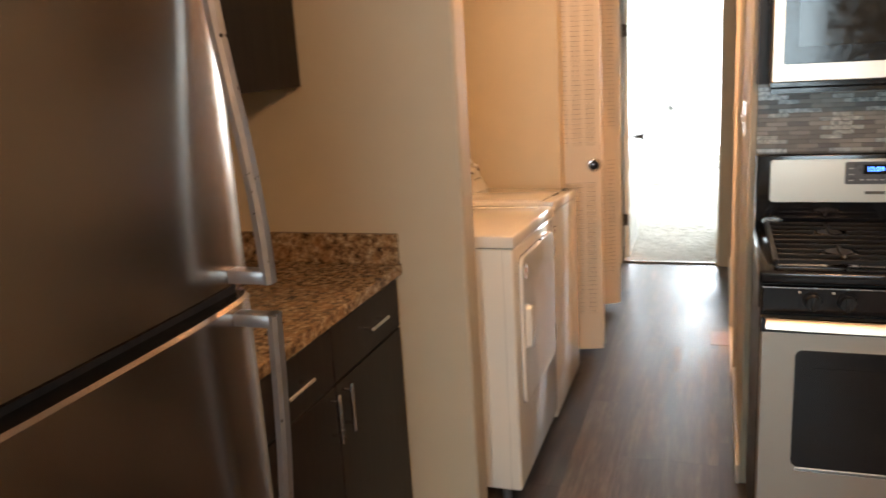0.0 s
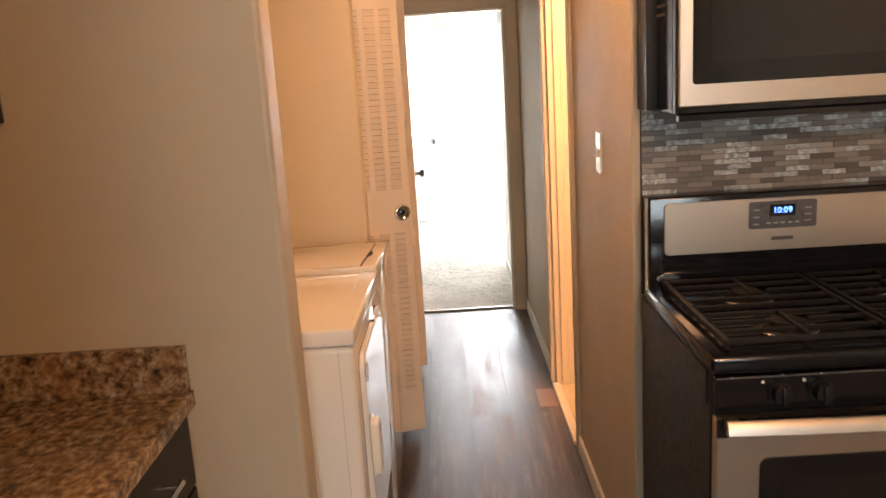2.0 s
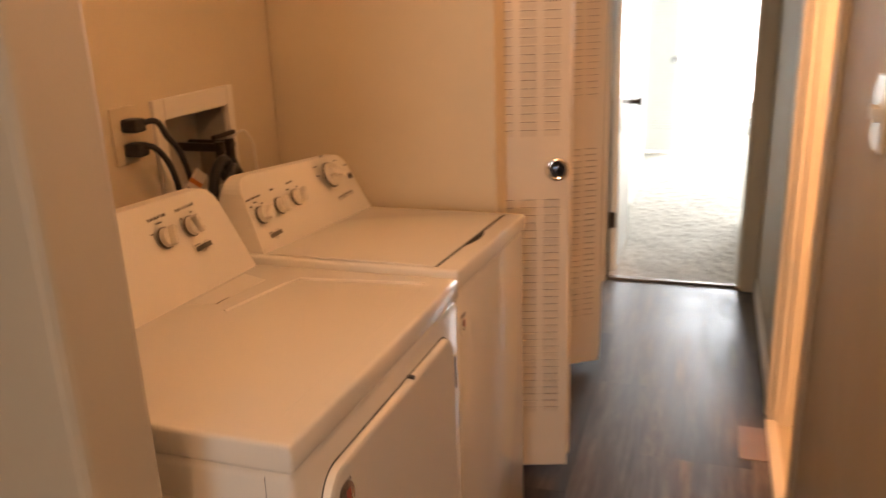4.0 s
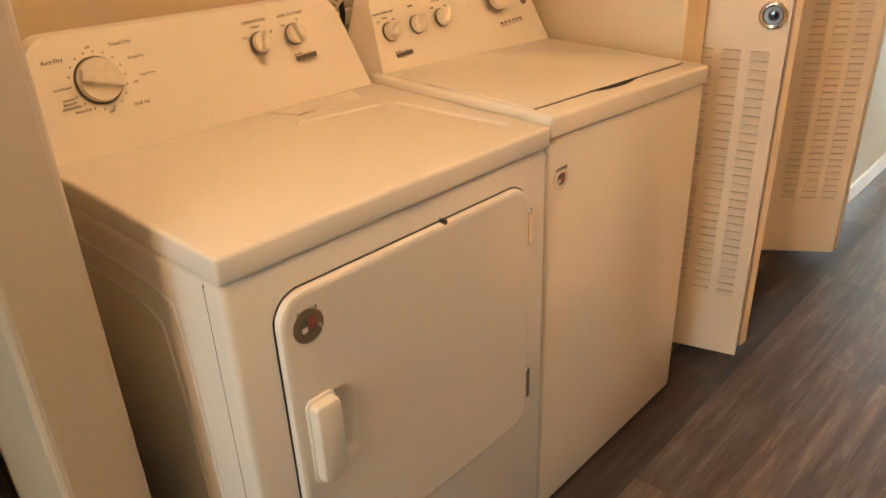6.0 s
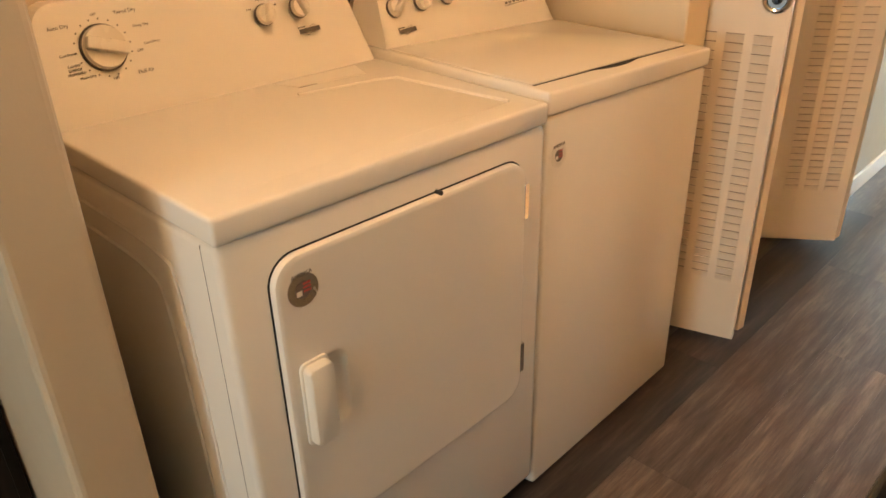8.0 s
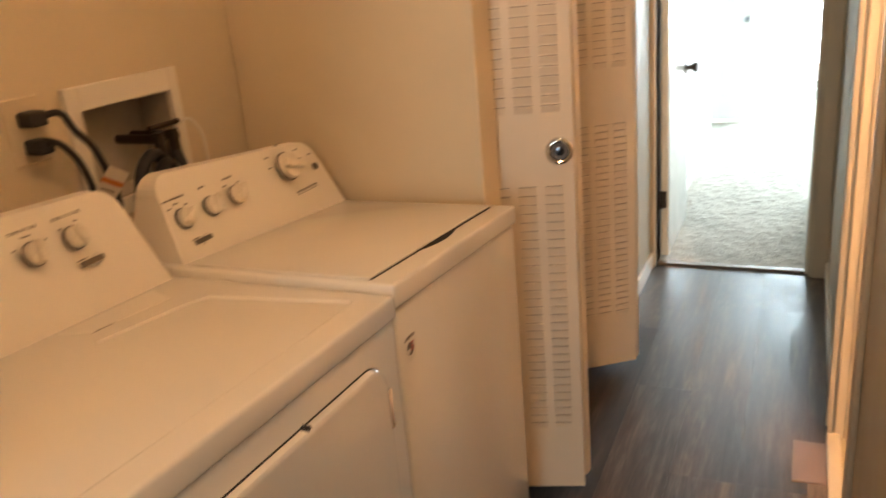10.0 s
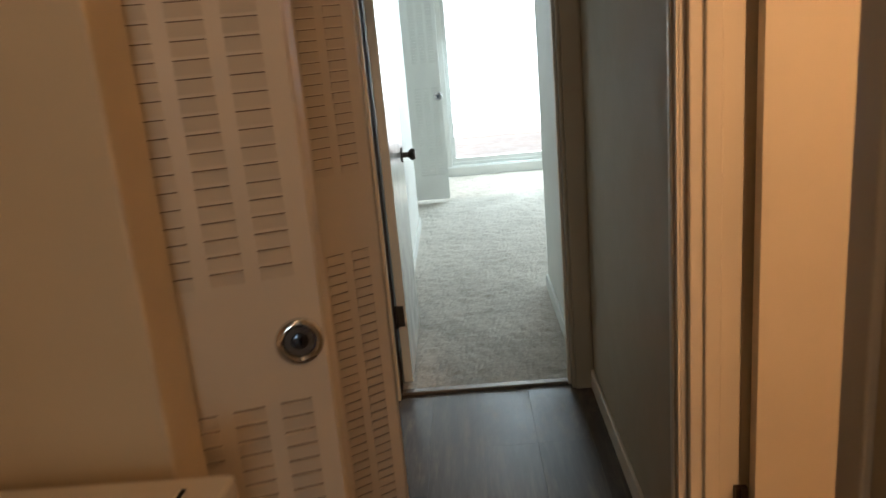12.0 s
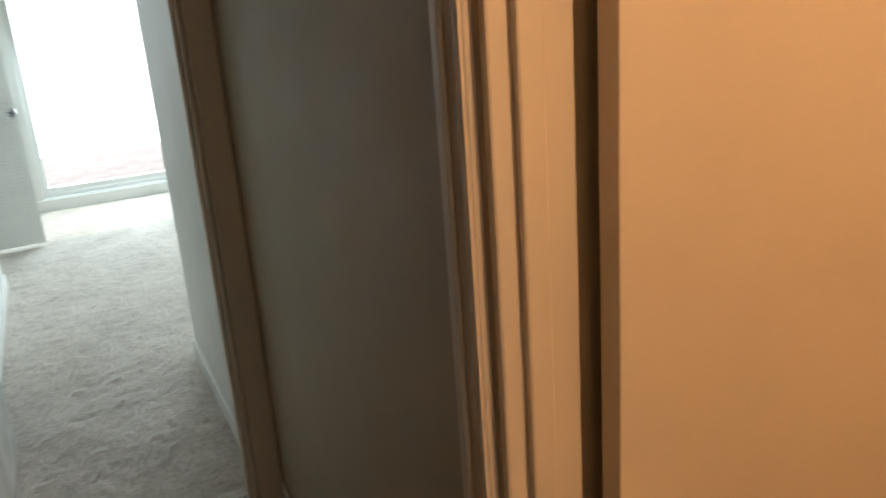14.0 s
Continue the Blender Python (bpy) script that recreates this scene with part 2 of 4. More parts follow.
def smooth_path(points, n=8):
    """Catmull-Rom through points."""
    p = [Vector(v) for v in points]
    p = [2 * p[0] - p[1], *p, 2 * p[-1] - p[-2]]
    out = []
    for i in range(1, len(p) - 2):
        for k in range(n):
            t = k / n
            out.append(0.5 * (2 * p[i] + (p[i + 1] - p[i - 1]) * t + (2 * p[i - 1] - 5 * p[i] + 4 * p[i + 1] - p[i + 2]) * t * t + (3 * p[i] - p[i - 1] - 3 * p[i + 1] + p[i + 2]) * t**3))
    return out + [p[-2]]


def rounded(w0, w1, h0, h1, r, n=6):
    """The corners of a rounded rectangle, anticlockwise."""
    out = []
    for cx, cy, a in ((w1 - r, h0 + r, -90), (w1 - r, h1 - r, 0), (w0 + r, h1 - r, 90), (w0 + r, h0 + r, 180)):
        out += [(cx + r * math.cos(radians(a + 90 * k / n)), cy + r * math.sin(radians(a + 90 * k / n))) for k in range(n + 1)]
    return out


def slab(bm, outline, place, depth, edge=0.0):
    """Extrudes a flat outline: place(u, v, d) gives the point at depth d. edge: a rounded front edge."""
    cu = sum(u for u, v in outline) / len(outline)
    cv = sum(v for u, v in outline) / len(outline)
    steps = [(0.0, 0.0), (depth - edge, 0.0)] + ([(depth - edge * 0.3, edge * 0.3), (depth, edge)] if edge else [])
    rings = []
    for d, inset in steps:
        ring = []
        for u, v in outline:
            l = math.hypot(u - cu, v - cv) or 1.0
            ring.append(bm.verts.new(place(u - (u - cu) / l * inset, v - (v - cv) / l * inset, d)))
        rings.append(ring)
    n = len(outline)
    for a, b in zip(rings, rings[1:]):
        for k in range(n):
            bm.faces.new((a[k], a[(k + 1) % n], b[(k + 1) % n], b[k]))
    bm.faces.new(rings[0][::-1])
    bm.faces.new(rings[-1])
    return bm


def recessed_slab(outline, hollow, place, depth, edge, sunk):
    """A slab like the above with a rounded hollow sunk into its front."""
    bm = slab(bmesh.new(), outline, place, depth, edge)
    bm.faces.ensure_lookup_table()
    front = bm.faces[-1]
    corners = list(front.verts)
    bmesh.ops.delete(bm, geom=[front], context="FACES_ONLY")
    middle = sum((v.co for v in corners), Vector()) / len(corners)
    inner = [bm.verts.new(v.co + (middle - v.co).normalized() * 0.006) for v in corners]
    cu = sum(u for u, v in hollow) / len(hollow)
    cv = sum(v for u, v in hollow) / len(hollow)
    rings = [[bm.verts.new(place(cu + (u - cu) * k, cv + (v - cv) * k, depth - q)) for u, v in hollow] for k, q in ((1.08, 0.0), (1.0, 0.0), (0.95, 0.0015), (0.86, sunk * 0.7), (0.7, sunk))]
    for a, b in [(corners, inner), *zip(rings, rings[1:])]:
        n = len(a)
        for k in range(n):
            bm.faces.new((a[k], a[(k + 1) % n], b[(k + 1) % n], b[k]))
    bm.faces.new(rings[-1])
    loops = [bm.edges.get((ring[k], ring[(k + 1) % len(ring)])) for ring in (inner, rings[0]) for k in range(len(ring))]
    bmesh.ops.triangle_fill(bm, edges=loops, use_beauty=True)
    return bm


def part(name, bm, material, parent=None, label="", smooth=False):
    bmesh.ops.recalc_face_normals(bm, faces=bm.faces)
    mesh = bpy.data.meshes.new(name)
    bm.to_mesh(mesh)
    bm.free()
    mesh.materials.append(material)
    if smooth:
        mesh.polygons.foreach_set("use_smooth", [True] * len(mesh.polygons))
        mesh.set_sharp_from_angle(angle=radians(35))
    ob = new(name, mesh)
    if parent:
        ob.parent = parent
    if label:
        tagged(ob, label)
    return ob


def B(*args, **kw):
    return box(bmesh.new(), *args, **kw)


def thing(name, label, category, group="", at=(0, 0, 0)):
    ob = new(name)
    ob.location = at
    return tagged(ob, label, category, group)


def setting(name, bm, material, label, category="wall"):
    return tagged(part(name, bm, material), label, category, "", "structure")


def words(text, size, m, material, parent, name="printed_word", depth=0.0003):
    """Printed letters as a thin mesh at the pose m."""
    curve = bpy.data.curves.new("lettering", "FONT")
    curve.body, curve.size, curve.extrude, curve.align_x, curve.align_y = text, size, depth, "CENTER", "CENTER"
    curve.resolution_u = 2
    holder = bpy.data.objects.new("lettering", curve)
    mesh = bpy.data.meshes.new_from_object(holder)
    bpy.data.objects.remove(holder)
    mesh.materials.clear()
    mesh.materials.append(material)
    ob = new(name, mesh)
    ob.parent = parent
    ob.matrix_local = m
    return ob

# ---- walls, floors, ceiling ----
TOP = 2.40


def wall(name, x0, x1, y0, y1, z0=0.0, z1=TOP, material=None, label="greige painted drywall wall", bevel=0.006):
    return setting(name, B(x0, x1, y0, y1, z0, z1, bevel=bevel, seg=3), material or WALL, label)


wall("wall_kitchen_west", -1.56, -1.45, -2.2, 2.82)
wall("wall_partition", -1.45, -0.648, 2.82, 2.925, label="greige drywall partition with a rounded corner", bevel=0.012)
bm = bmesh.new()
for y0, y1, z0, z1 in ((2.925, 3.832, 0, TOP), (4.085, 5.50, 0, TOP), (3.832, 4.085, 0, 1.02), (3.832, 4.085, 1.213, TOP)):
    box(bm, -1.39, -1.28, y0, y1, z0, z1)
setting("wall_laundry_back", bm, CREAM, "cream painted wall behind the laundry machines")
wall("wall_closet_divider", -1.28, -0.638, 4.335, 4.44, material=CREAM, label="cream painted wall between two closets")
wall("wall_closet_end", -1.28, -0.60, 5.40, 5.50)
wall("wall_hall_left", -0.70, -0.60, 5.50, 6.30)
wall("wall_laundry_header", -0.76, -0.655, 2.925, 4.335, 2.03, TOP, label="drywall header over the laundry closet")
wall("wall_closet_header", -0.74, -0.63, 4.44, 5.40, 2.03, TOP, label="drywall header over the bifold closet")
wall("wall_hall_right_near", 0.155, 0.26, 3.36, 4.34)
wall("wall_hall_right_far", 0.155, 0.26, 5.012, 6.30)
wall("wall_hall_right_header", 0.155, 0.26, 4.34, 5.012, 1.90, TOP)
wall("wall_kitchen_north", 0.26, 1.90, 3.36, 3.46)
wall("wall_end_left", -0.70, -0.578, 6.30, 6.40)
wall("wall_end_right", 0.085, 0.26, 6.30, 6.40)
wall("wall_end_header", -0.578, 0.085, 6.30, 6.40, 1.872, TOP)
wall("wall_bedroom_left", -0.72, -0.615, 6.40, 8.95, material=WHITE_WALL, label="white painted bedroom wall")
wall("wall_bedroom_right", 0.115, 0.26, 6.40, 7.46, material=WHITE_WALL, label="white painted bedroom entry wall")
wall("wall_bedroom_return", 0.26, 3.2, 7.36, 7.46, material=WHITE_WALL, label="white painted bedroom wall")
wall("wall_bedroom_east", 3.2, 3.3, 7.36, 10.8, material=WHITE_WALL, label="white painted bedroom wall")
wall("wall_bedroom_closet", -1.4, -1.3, 8.95, 10.8, material=WHITE_WALL, label="white painted closet wall")
wall("wall_bedroom_closet_side", -1.4, -0.72, 8.85, 8.95, material=WHITE_WALL, label="white painted closet wall")
wall("wall_far_left", -1.3, -0.38, 10.7, 10.8, material=WHITE_WALL, label="white painted wall beside the window")
wall("wall_far_right", 1.75, 3.2, 10.7, 10.8, material=WHITE_WALL, label="white painted wall beside the window")
wall("wall_far_sill", -0.38, 1.75, 10.7, 10.8, 0, 0.10, material=WHITE_WALL, label="white painted wall under the window")
wall("wall_far_header", -0.38, 1.75, 10.7, 10.8, 2.05, TOP, material=WHITE_WALL, label="white painted wall over the window")
wall("wall_south_left", -1.56, -0.5, -2.3, -2.2)
wall("wall_south_right", 0.91, 2.0, -2.3, -2.2)
wall("wall_south_sill", -0.5, 0.91, -2.3, -2.2, 0, 0.95)
wall("wall_south_header", -0.5, 0.91, -2.3, -2.2, 2.05, TOP)
wall("wall_kitchen_east", 1.9, 2.0, -2.2, 3.46)
wall("wall_bathroom_east", 1.9, 2.0, 3.46, 6.3, label="painted bathroom wall")
# unseen; set close behind the open door to keep its hinge gap dark
wall("wall_bathroom_north", 0.26, 1.9, 5.012, 5.112, label="painted bathroom wall")
setting("ceiling", B(-1.6, 3.35, -2.35, 10.85, TOP, TOP + 0.1), CEIL, "off-white textured drywall ceiling", "ceiling")
setting("ground", B(-400, 400, -400, 400, -0.5, -0.4), PATCH, "dull ground far outside the windows", "ground")
floor = setting("floor", B(-1.6, 2.0, -2.3, 6.345, -0.1, -0.004), DARK, "grey-brown wood-look plank floor with fine seams", "floor")
bath_floor = setting("floor_bathroom", B(0.172, 1.9, 4.34, 5.0, -0.003, 0.004), paint("pale_vinyl", (0.55, 0.46, 0.33), 0.4), "pale yellowish bathroom floor", "floor")


def carpet():
    bm = bmesh.new()
    nx, ny = 150, 145
    x0, x1, y0, y1 = -0.62, 1.2, 6.36, 10.7
    rows = []
    for j in range(ny + 1):
        y = y0 + (y1 - y0) * j / ny
        rows.append([bm.verts.new((x0 + (x1 - x0) * i / nx, y, 0.008 + 0.006 * noise.noise((x0 + (x1 - x0) * i / nx * 18, y * 18, 0)) + 0.004 * noise.noise((i * 0.9, j * 0.9, 3)))) for i in range(nx + 1)])
    for a, b in zip(rows, rows[1:]):
        for i in range(nx):
            bm.faces.new((a[i], a[i + 1], b[i + 1], b[i]))
    box(bm, x0, 3.2, y0, y1, -0.1, -0.006)
    box(bm, 1.2, 3.2, y0, y1, -0.006, 0.008)
    box(bm, -1.3, -0.62, 8.95, 10.7, -0.1, 0.008)
    return setting("floor_carpet", bm, CARPET, "beige cut-pile carpet, slightly trodden", "carpet")


carpet()
setting("trim_threshold", B(-0.60, 0.11, 6.335, 6.372, -0.003, 0.011, bevel=0.004), plain("worn_edging", (0.15, 0.115, 0.085), 0.45, 0.5), "dark metal carpet edging strip", "threshold")
setting("trim_bath_threshold", B(0.135, 0.172, 4.352, 5.0, -0.003, 0.016, bevel=0.004), TRIM, "cream painted threshold strip", "threshold")


def baseboard(name, x0, x1, y0, y1, h=0.075, material=None):
    bm = B(x0, x1, y0, y1, 0, h, bevel=0.004)
    setting(name, bm, material or TRIM, "cream painted wooden baseboard", "baseboard")


baseboard("baseboard_hall_near", 0.143, 0.155, 3.352, 4.28)
baseboard("baseboard_hall_far", 0.143, 0.155, 5.085, 6.298)
baseboard("baseboard_hall_left", -0.60, -0.588, 5.50, 6.298)
baseboard("baseboard_partition", -0.85, -0.66, 2.808, 2.82)
baseboard("baseboard_partition_end", -0.648, -0.638, 2.812, 2.93)
baseboard("baseboard_bed_right", 0.103, 0.115, 6.42, 7.46, 0.08, WHITE_WALL)
baseboard("baseboard_bed_return", 0.115, 3.2, 7.46, 7.472, 0.08, WHITE_WALL)
baseboard("baseboard_bed_left", -0.615, -0.603, 7.1, 8.95, 0.08, WHITE_WALL)
baseboard("baseboard_bed_far", -1.3, 3.2, 10.688, 10.7, 0.09, WHITE_WALL)


def casing(name, x0, x1, y0, y1, z0, z1, material=None):
    """Moulded door casing: a flat board with a raised outer bead."""
    bm = B(x0, x1, y0, y1, z0, z1, bevel=0.004)
    setting(name, bm, material or TRIM, "painted door casing with a moulded edge", "door casing")


# bathroom doorway: jambs, stops and casing
casing("trim_bath_casing_far", 0.141, 0.155, 5.018, 5.078, 0, 1.96)
casing("trim_bath_bead_far", 0.134, 0.141, 5.056, 5.078, 0, 1.96)
casing("trim_bath_bead_inner", 0.137, 0.141, 5.018, 5.03, 0, 1.96)
# the near casing takes the greige wall paint
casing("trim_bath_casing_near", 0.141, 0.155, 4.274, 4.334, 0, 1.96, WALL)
casing("trim_bath_casing_head", 0.141, 0.155, 4.334, 5.018, 1.90, 1.96)
casing("trim_bath_jamb_far", 0.155, 0.258, 4.997, 5.012, 0.0, 1.90)
casing("trim_bath_stop_far", 0.182, 0.215, 4.985, 4.997, 0.0, 1.89)
casing("trim_bath_jamb_near", 0.155, 0.26, 4.34, 4.352, 0.0, 1.90)
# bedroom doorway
# right casing, head and right jamb take the greige wall paint
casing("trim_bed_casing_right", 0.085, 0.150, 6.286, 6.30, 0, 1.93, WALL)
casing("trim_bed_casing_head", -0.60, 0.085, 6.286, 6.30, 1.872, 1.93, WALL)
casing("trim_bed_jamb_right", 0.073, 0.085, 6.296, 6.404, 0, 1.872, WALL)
casing("trim_bed_jamb_left", -0.590, -0.578, 6.290, 6.404, 0, 1.872)
casing("trim_bed_stop_right", 0.062, 0.073, 6.33, 6.365, 0, 1.86)
casing("trim_bed_jamb_head", -0.578, 0.073, 6.296, 6.404, 1.86, 1.872)


# ---- windows ----
def window(name, x0, x1, y, z0, z1, inside, blinds=True):
    """A two-sash window in a wall that faces along y."""
    w = tagged(part(name, B(x0, x1, y - 0.03, y + 0.03, z0 - 0.03, z0, bevel=0.004), BED_DOOR), "white framed sliding window with slatted blinds" if blinds else "white framed window stretched down over the glaring wall", "window", "", "structure")
    mid = (x0 + x1) / 2
    for a, b, c, d in ((x0, x0 + 0.035, z0, z1), (x1 - 0.035, x1, z0, z1), (mid - 0.02, mid + 0.02, z0, z1)):
        part("window_frame", B(a, b, y - 0.025, y + 0.025, c, d, bevel=0.004), BED_DOOR, w)
    for c, d in ((z0, z0 + 0.035), (z1 - 0.035, z1)):
        part("window_frame", B(x0 + 0.035, x1 - 0.035, y - 0.024, y + 0.024, c, d), BED_DOOR, w)
    if not blinds:
        return w
    slat = B(x0 + 0.06, x1 - 0.06, y + inside * 0.05 - 0.011, y + inside * 0.05 + 0.011, -0.0012, 0.0012)
    first = part("slat", slat, WHITE_WALL, w)
    first.location.z = z0 + 0.08
    k = 1
    while z0 + 0.08 + 0.045 * k < z1 - 0.06:
        s = new("slat", first.data)
        s.parent, s.location.z = w, z0 + 0.08 + 0.045 * k
        k += 1
    return w


window("window_1", -0.5, 0.91, -2.25, 0.98, 2.05, -1)
# reaches below its sill line so the white backdrop stands in for lit wall
window("window_2", -0.38, 1.75, 10.75, 0.13, 2.05, 1, False)
setting("backdrop_garden", B(-6, 7, -6.1, -6.0, -0.4, 5), GREENS, "sunlit green foliage seen through the window", "backdrop")
setting("backdrop_day", B(-6, 7, 16.0, 16.1, -0.4, 6), DAYGLOW, "bright hazy daylight outside the bedroom", "backdrop")


# ---- doors ----
def knob_set(door, x, y, z, axis, material, out=1):
    bm = bmesh.new()
    d = Vector(axis) * out
    p = Vector((x, y, z))
    tube(bm, p, p + d * 0.006, 0.032)
    tube(bm, p + d * 0.006, p + d * 0.03, 0.012)
    tube(bm, p + d * 0.03, p + d * 0.045, 0.014, 0.027)
    tube(bm, p + d * 0.045, p + d * 0.06, 0.027, 0.021)
    part("door_knob", bm, material, door, "dark metal round door knob", True)


bed_door = tagged(part("door_1", B(-0.572, -0.537, 6.412, 7.045, 0.02, 1.852, bevel=0.003), BED_DOOR), "white slab bedroom door standing open", "door", "", "structure")
knob_set(bed_door, -0.537, 6.95, 0.835, (1, 0, 0), BRONZE)
for z in (0.30, 1.62):
    bm = B(-0.585, -0.545, 6.400, 6.4118, z - 0.04, z + 0.04)
    tube(bm, (-0.574, 6.399, z - 0.045), (-0.574, 6.399, z + 0.045), 0.006)
    part("hinge", bm, BRONZE, bed_door, "dark bronze hinge")

bath_door = tagged(part("door_2", B(0.272, 0.93, 4.945, 4.98, 0.015, 1.885, bevel=0.002), DOOR_PAINT), "cream slab bathroom door standing wide open", "door", "", "structure")
knob_set(bath_door, 0.87, 4.945, 0.9, (0, -1, 0), BRONZE)
for z in (0.345, 1.62):
    bm = B(0.245, 0.271, 4.981, 4.9965, z - 0.045, z + 0.045)
    tube(bm, (0.262, 4.975, z - 0.048), (0.262, 4.975, z + 0.048), 0.007)
    part("hinge", bm, BRONZE, bath_door, "dark bronze hinge")


# ---- bifold doors with stamped louvers ----
PITCH = 0.0226


def louver_mesh(w):
    """A stamped louver: a wedge that stands proud at its upper lip, and a dark strip above it as the slit's shade."""
    bm = bmesh.new()
    h, d = 0.0172, 0.0042
    v = [bm.verts.new(p) for p in ((0, 0, 0), (w, 0, 0), (w * 0.97, -d, h), (w * 0.03, -d, h), (w * 0.97, 0.001, h), (w * 0.03, 0.001, h))]
    for f in ((0, 1, 2, 3), (3, 2, 4, 5), (0, 3, 5), (1, 4, 2)):
        bm.faces.new([v[i] for i in f])
    n = len(bm.faces)
    box(bm, 0.02 * w, 0.98 * w, -0.0006, 0.0005, h, h + 0.0016)
    bmesh.ops.recalc_face_normals(bm, faces=bm.faces)
    bm.faces.ensure_lookup_table()
    for f in bm.faces[n:]:
        f.material_index = 1
    mesh = bpy.data.meshes.new("louver")
    bm.to_mesh(mesh)
    bm.free()
    mesh.materials.append(DOOR_PAINT)
    mesh.materials.append(SLIT_SHADE)
    return mesh


LOUVER = {}


def turned(bm, x, z, profile, seg=32):
    """A shape turned about the y axis at x, z: profile of (radius, height towards -y)."""
    rings = [[bm.verts.new((x + q * math.cos(k * math.tau / seg), -h, z + q * math.sin(k * math.tau / seg))) for k in range(seg)] for q, h in profile]
    for a, b in zip(rings, rings[1:]):
        for k in range(seg):
            bm.faces.new((a[k], a[(k + 1) % seg], b[(k + 1) % seg], b[k]))
    bm.faces.new(rings[-1])
    return bm


def bifold_panel(parent, m, width, height, material, columns=3, knob=None, separate=True):
    """One leaf: origin at a lower front corner, x across its face, front towards -y."""
    leaf = part("panel", B(0, width, 0, 0.033, 0, height, bevel=0.003), material, parent)
    leaf.matrix_local = m
    w, gap = 0.0445, 0.0195
    margin = width - 0.030 - columns * w - gap * (columns - 1)
    mesh = LOUVER.setdefault(round(w, 3), louver_mesh(w))
    joined = bmesh.new()
    for low, high in ((0.165, 0.86), (1.035, 1.735)):
        z = high - 0.0175
        while z > low:
            for c in range(columns):
                at = Matrix.Translation((margin + c * (w + gap), 0, z))
                if separate:
                    ob = new("louver", mesh)
                    ob.parent, ob.matrix_local = leaf, at
                else:
                    n = len(joined.verts)
                    joined.from_mesh(mesh)
                    joined.verts.ensure_lookup_table()
                    bmesh.ops.transform(joined, matrix=at, verts=joined.verts[n:])
            z -= PITCH
    if separate:
        joined.free()
    else:
        ob = part("louvers", joined, material, leaf)
        tagged(ob, "small stamped louvers", "", "", "stuff")
    if knob:
        bm = bmesh.new()
        x, z = knob
        turned(bm, x, z, ((0.034, 0.0), (0.033, 0.004), (0.030, 0.0068), (0.026, 0.0075), (0.0235, 0.006), (0.022, 0.001)))
        pull = part("pull_knob", bm, SHINY, leaf, "round chrome finger pull", True)
        bm = turned(bmesh.new(), x, z, ((0.0222, 0.0012), (0.018, 0.0006), (0.012, 0.0008), (0.0105, 0.003), (0.006, 0.0042), (0.0005, 0.0045)))
        part("pull_cup", bm, CUP, pull, "polished cup coloured as its dark reflection", True)
    return leaf


def leaf_pose(x, y, ang):
    return pose(x, y, 0.035, 0, 0, ang)


bifold = thing("bifold_door", "cream metal bifold door with stamped louvers, folded open", "bifold door", "closet bifold doors")
ang1 = math.degrees(math.atan2(0.086, 0.285))
bifold_panel(bifold, leaf_pose(-0.759, 4.430, ang1), 0.298, 1.965, DOOR_PAINT, knob=(0.262, 0.946))
bifold_panel(bifold, leaf_pose(-0.474, 4.558, 180 - 6), 0.298, 1.965, DOOR_PAINT, separate=False).matrix_local = pose(-0.478, 4.60, 0.035, 0, 0, 173)
bifold_b = thing("bifold_door", "cream metal bifold door with stamped louvers, half folded", "bifold door", "closet bifold doors")
ang2 = math.degrees(math.atan2(0.142, 0.201))
bifold_panel(bifold_b, leaf_pose(-0.478 - 0.298 * math.cos(radians(ang2)), 5.29 - 0.298 * math.sin(radians(ang2)), ang2), 0.298, 1.965, DOOR_PAINT)
bifold_panel(bifold_b, leaf_pose(-0.70, 5.385, -10), 0.24, 1.965, DOOR_PAINT, separate=False).matrix_local = pose(-0.478, 5.335, 0.035, 0, 0, 168)
bifold_c = thing("bifold_door", "white metal bifold closet door standing half open", "bifold door", "closet bifold doors")
bifold_panel(bifold_c, pose(-0.70, 9.66, 0.035, 0, 0, 3), 0.298, 1.965, BED_DOOR, knob=(0.268, 0.79), separate=False)

# ---- kitchen ----
def bar_pull(parent, a, b, out, material=CHROME):
    """A round bar handle on two posts; out: the direction away from the front."""
    a, b, out = Vector(a), Vector(b), Vector(out)
    bm = bmesh.new()
    tube(bm, a + out * 0.028, b + out * 0.028, 0.0055)
    for k in (0.15, 0.85):
        p = a.lerp(b, k)
        tube(bm, p, p + out * 0.028, 0.0045)
    part("bar_handle", bm, material, parent, "brushed nickel bar handle", True)


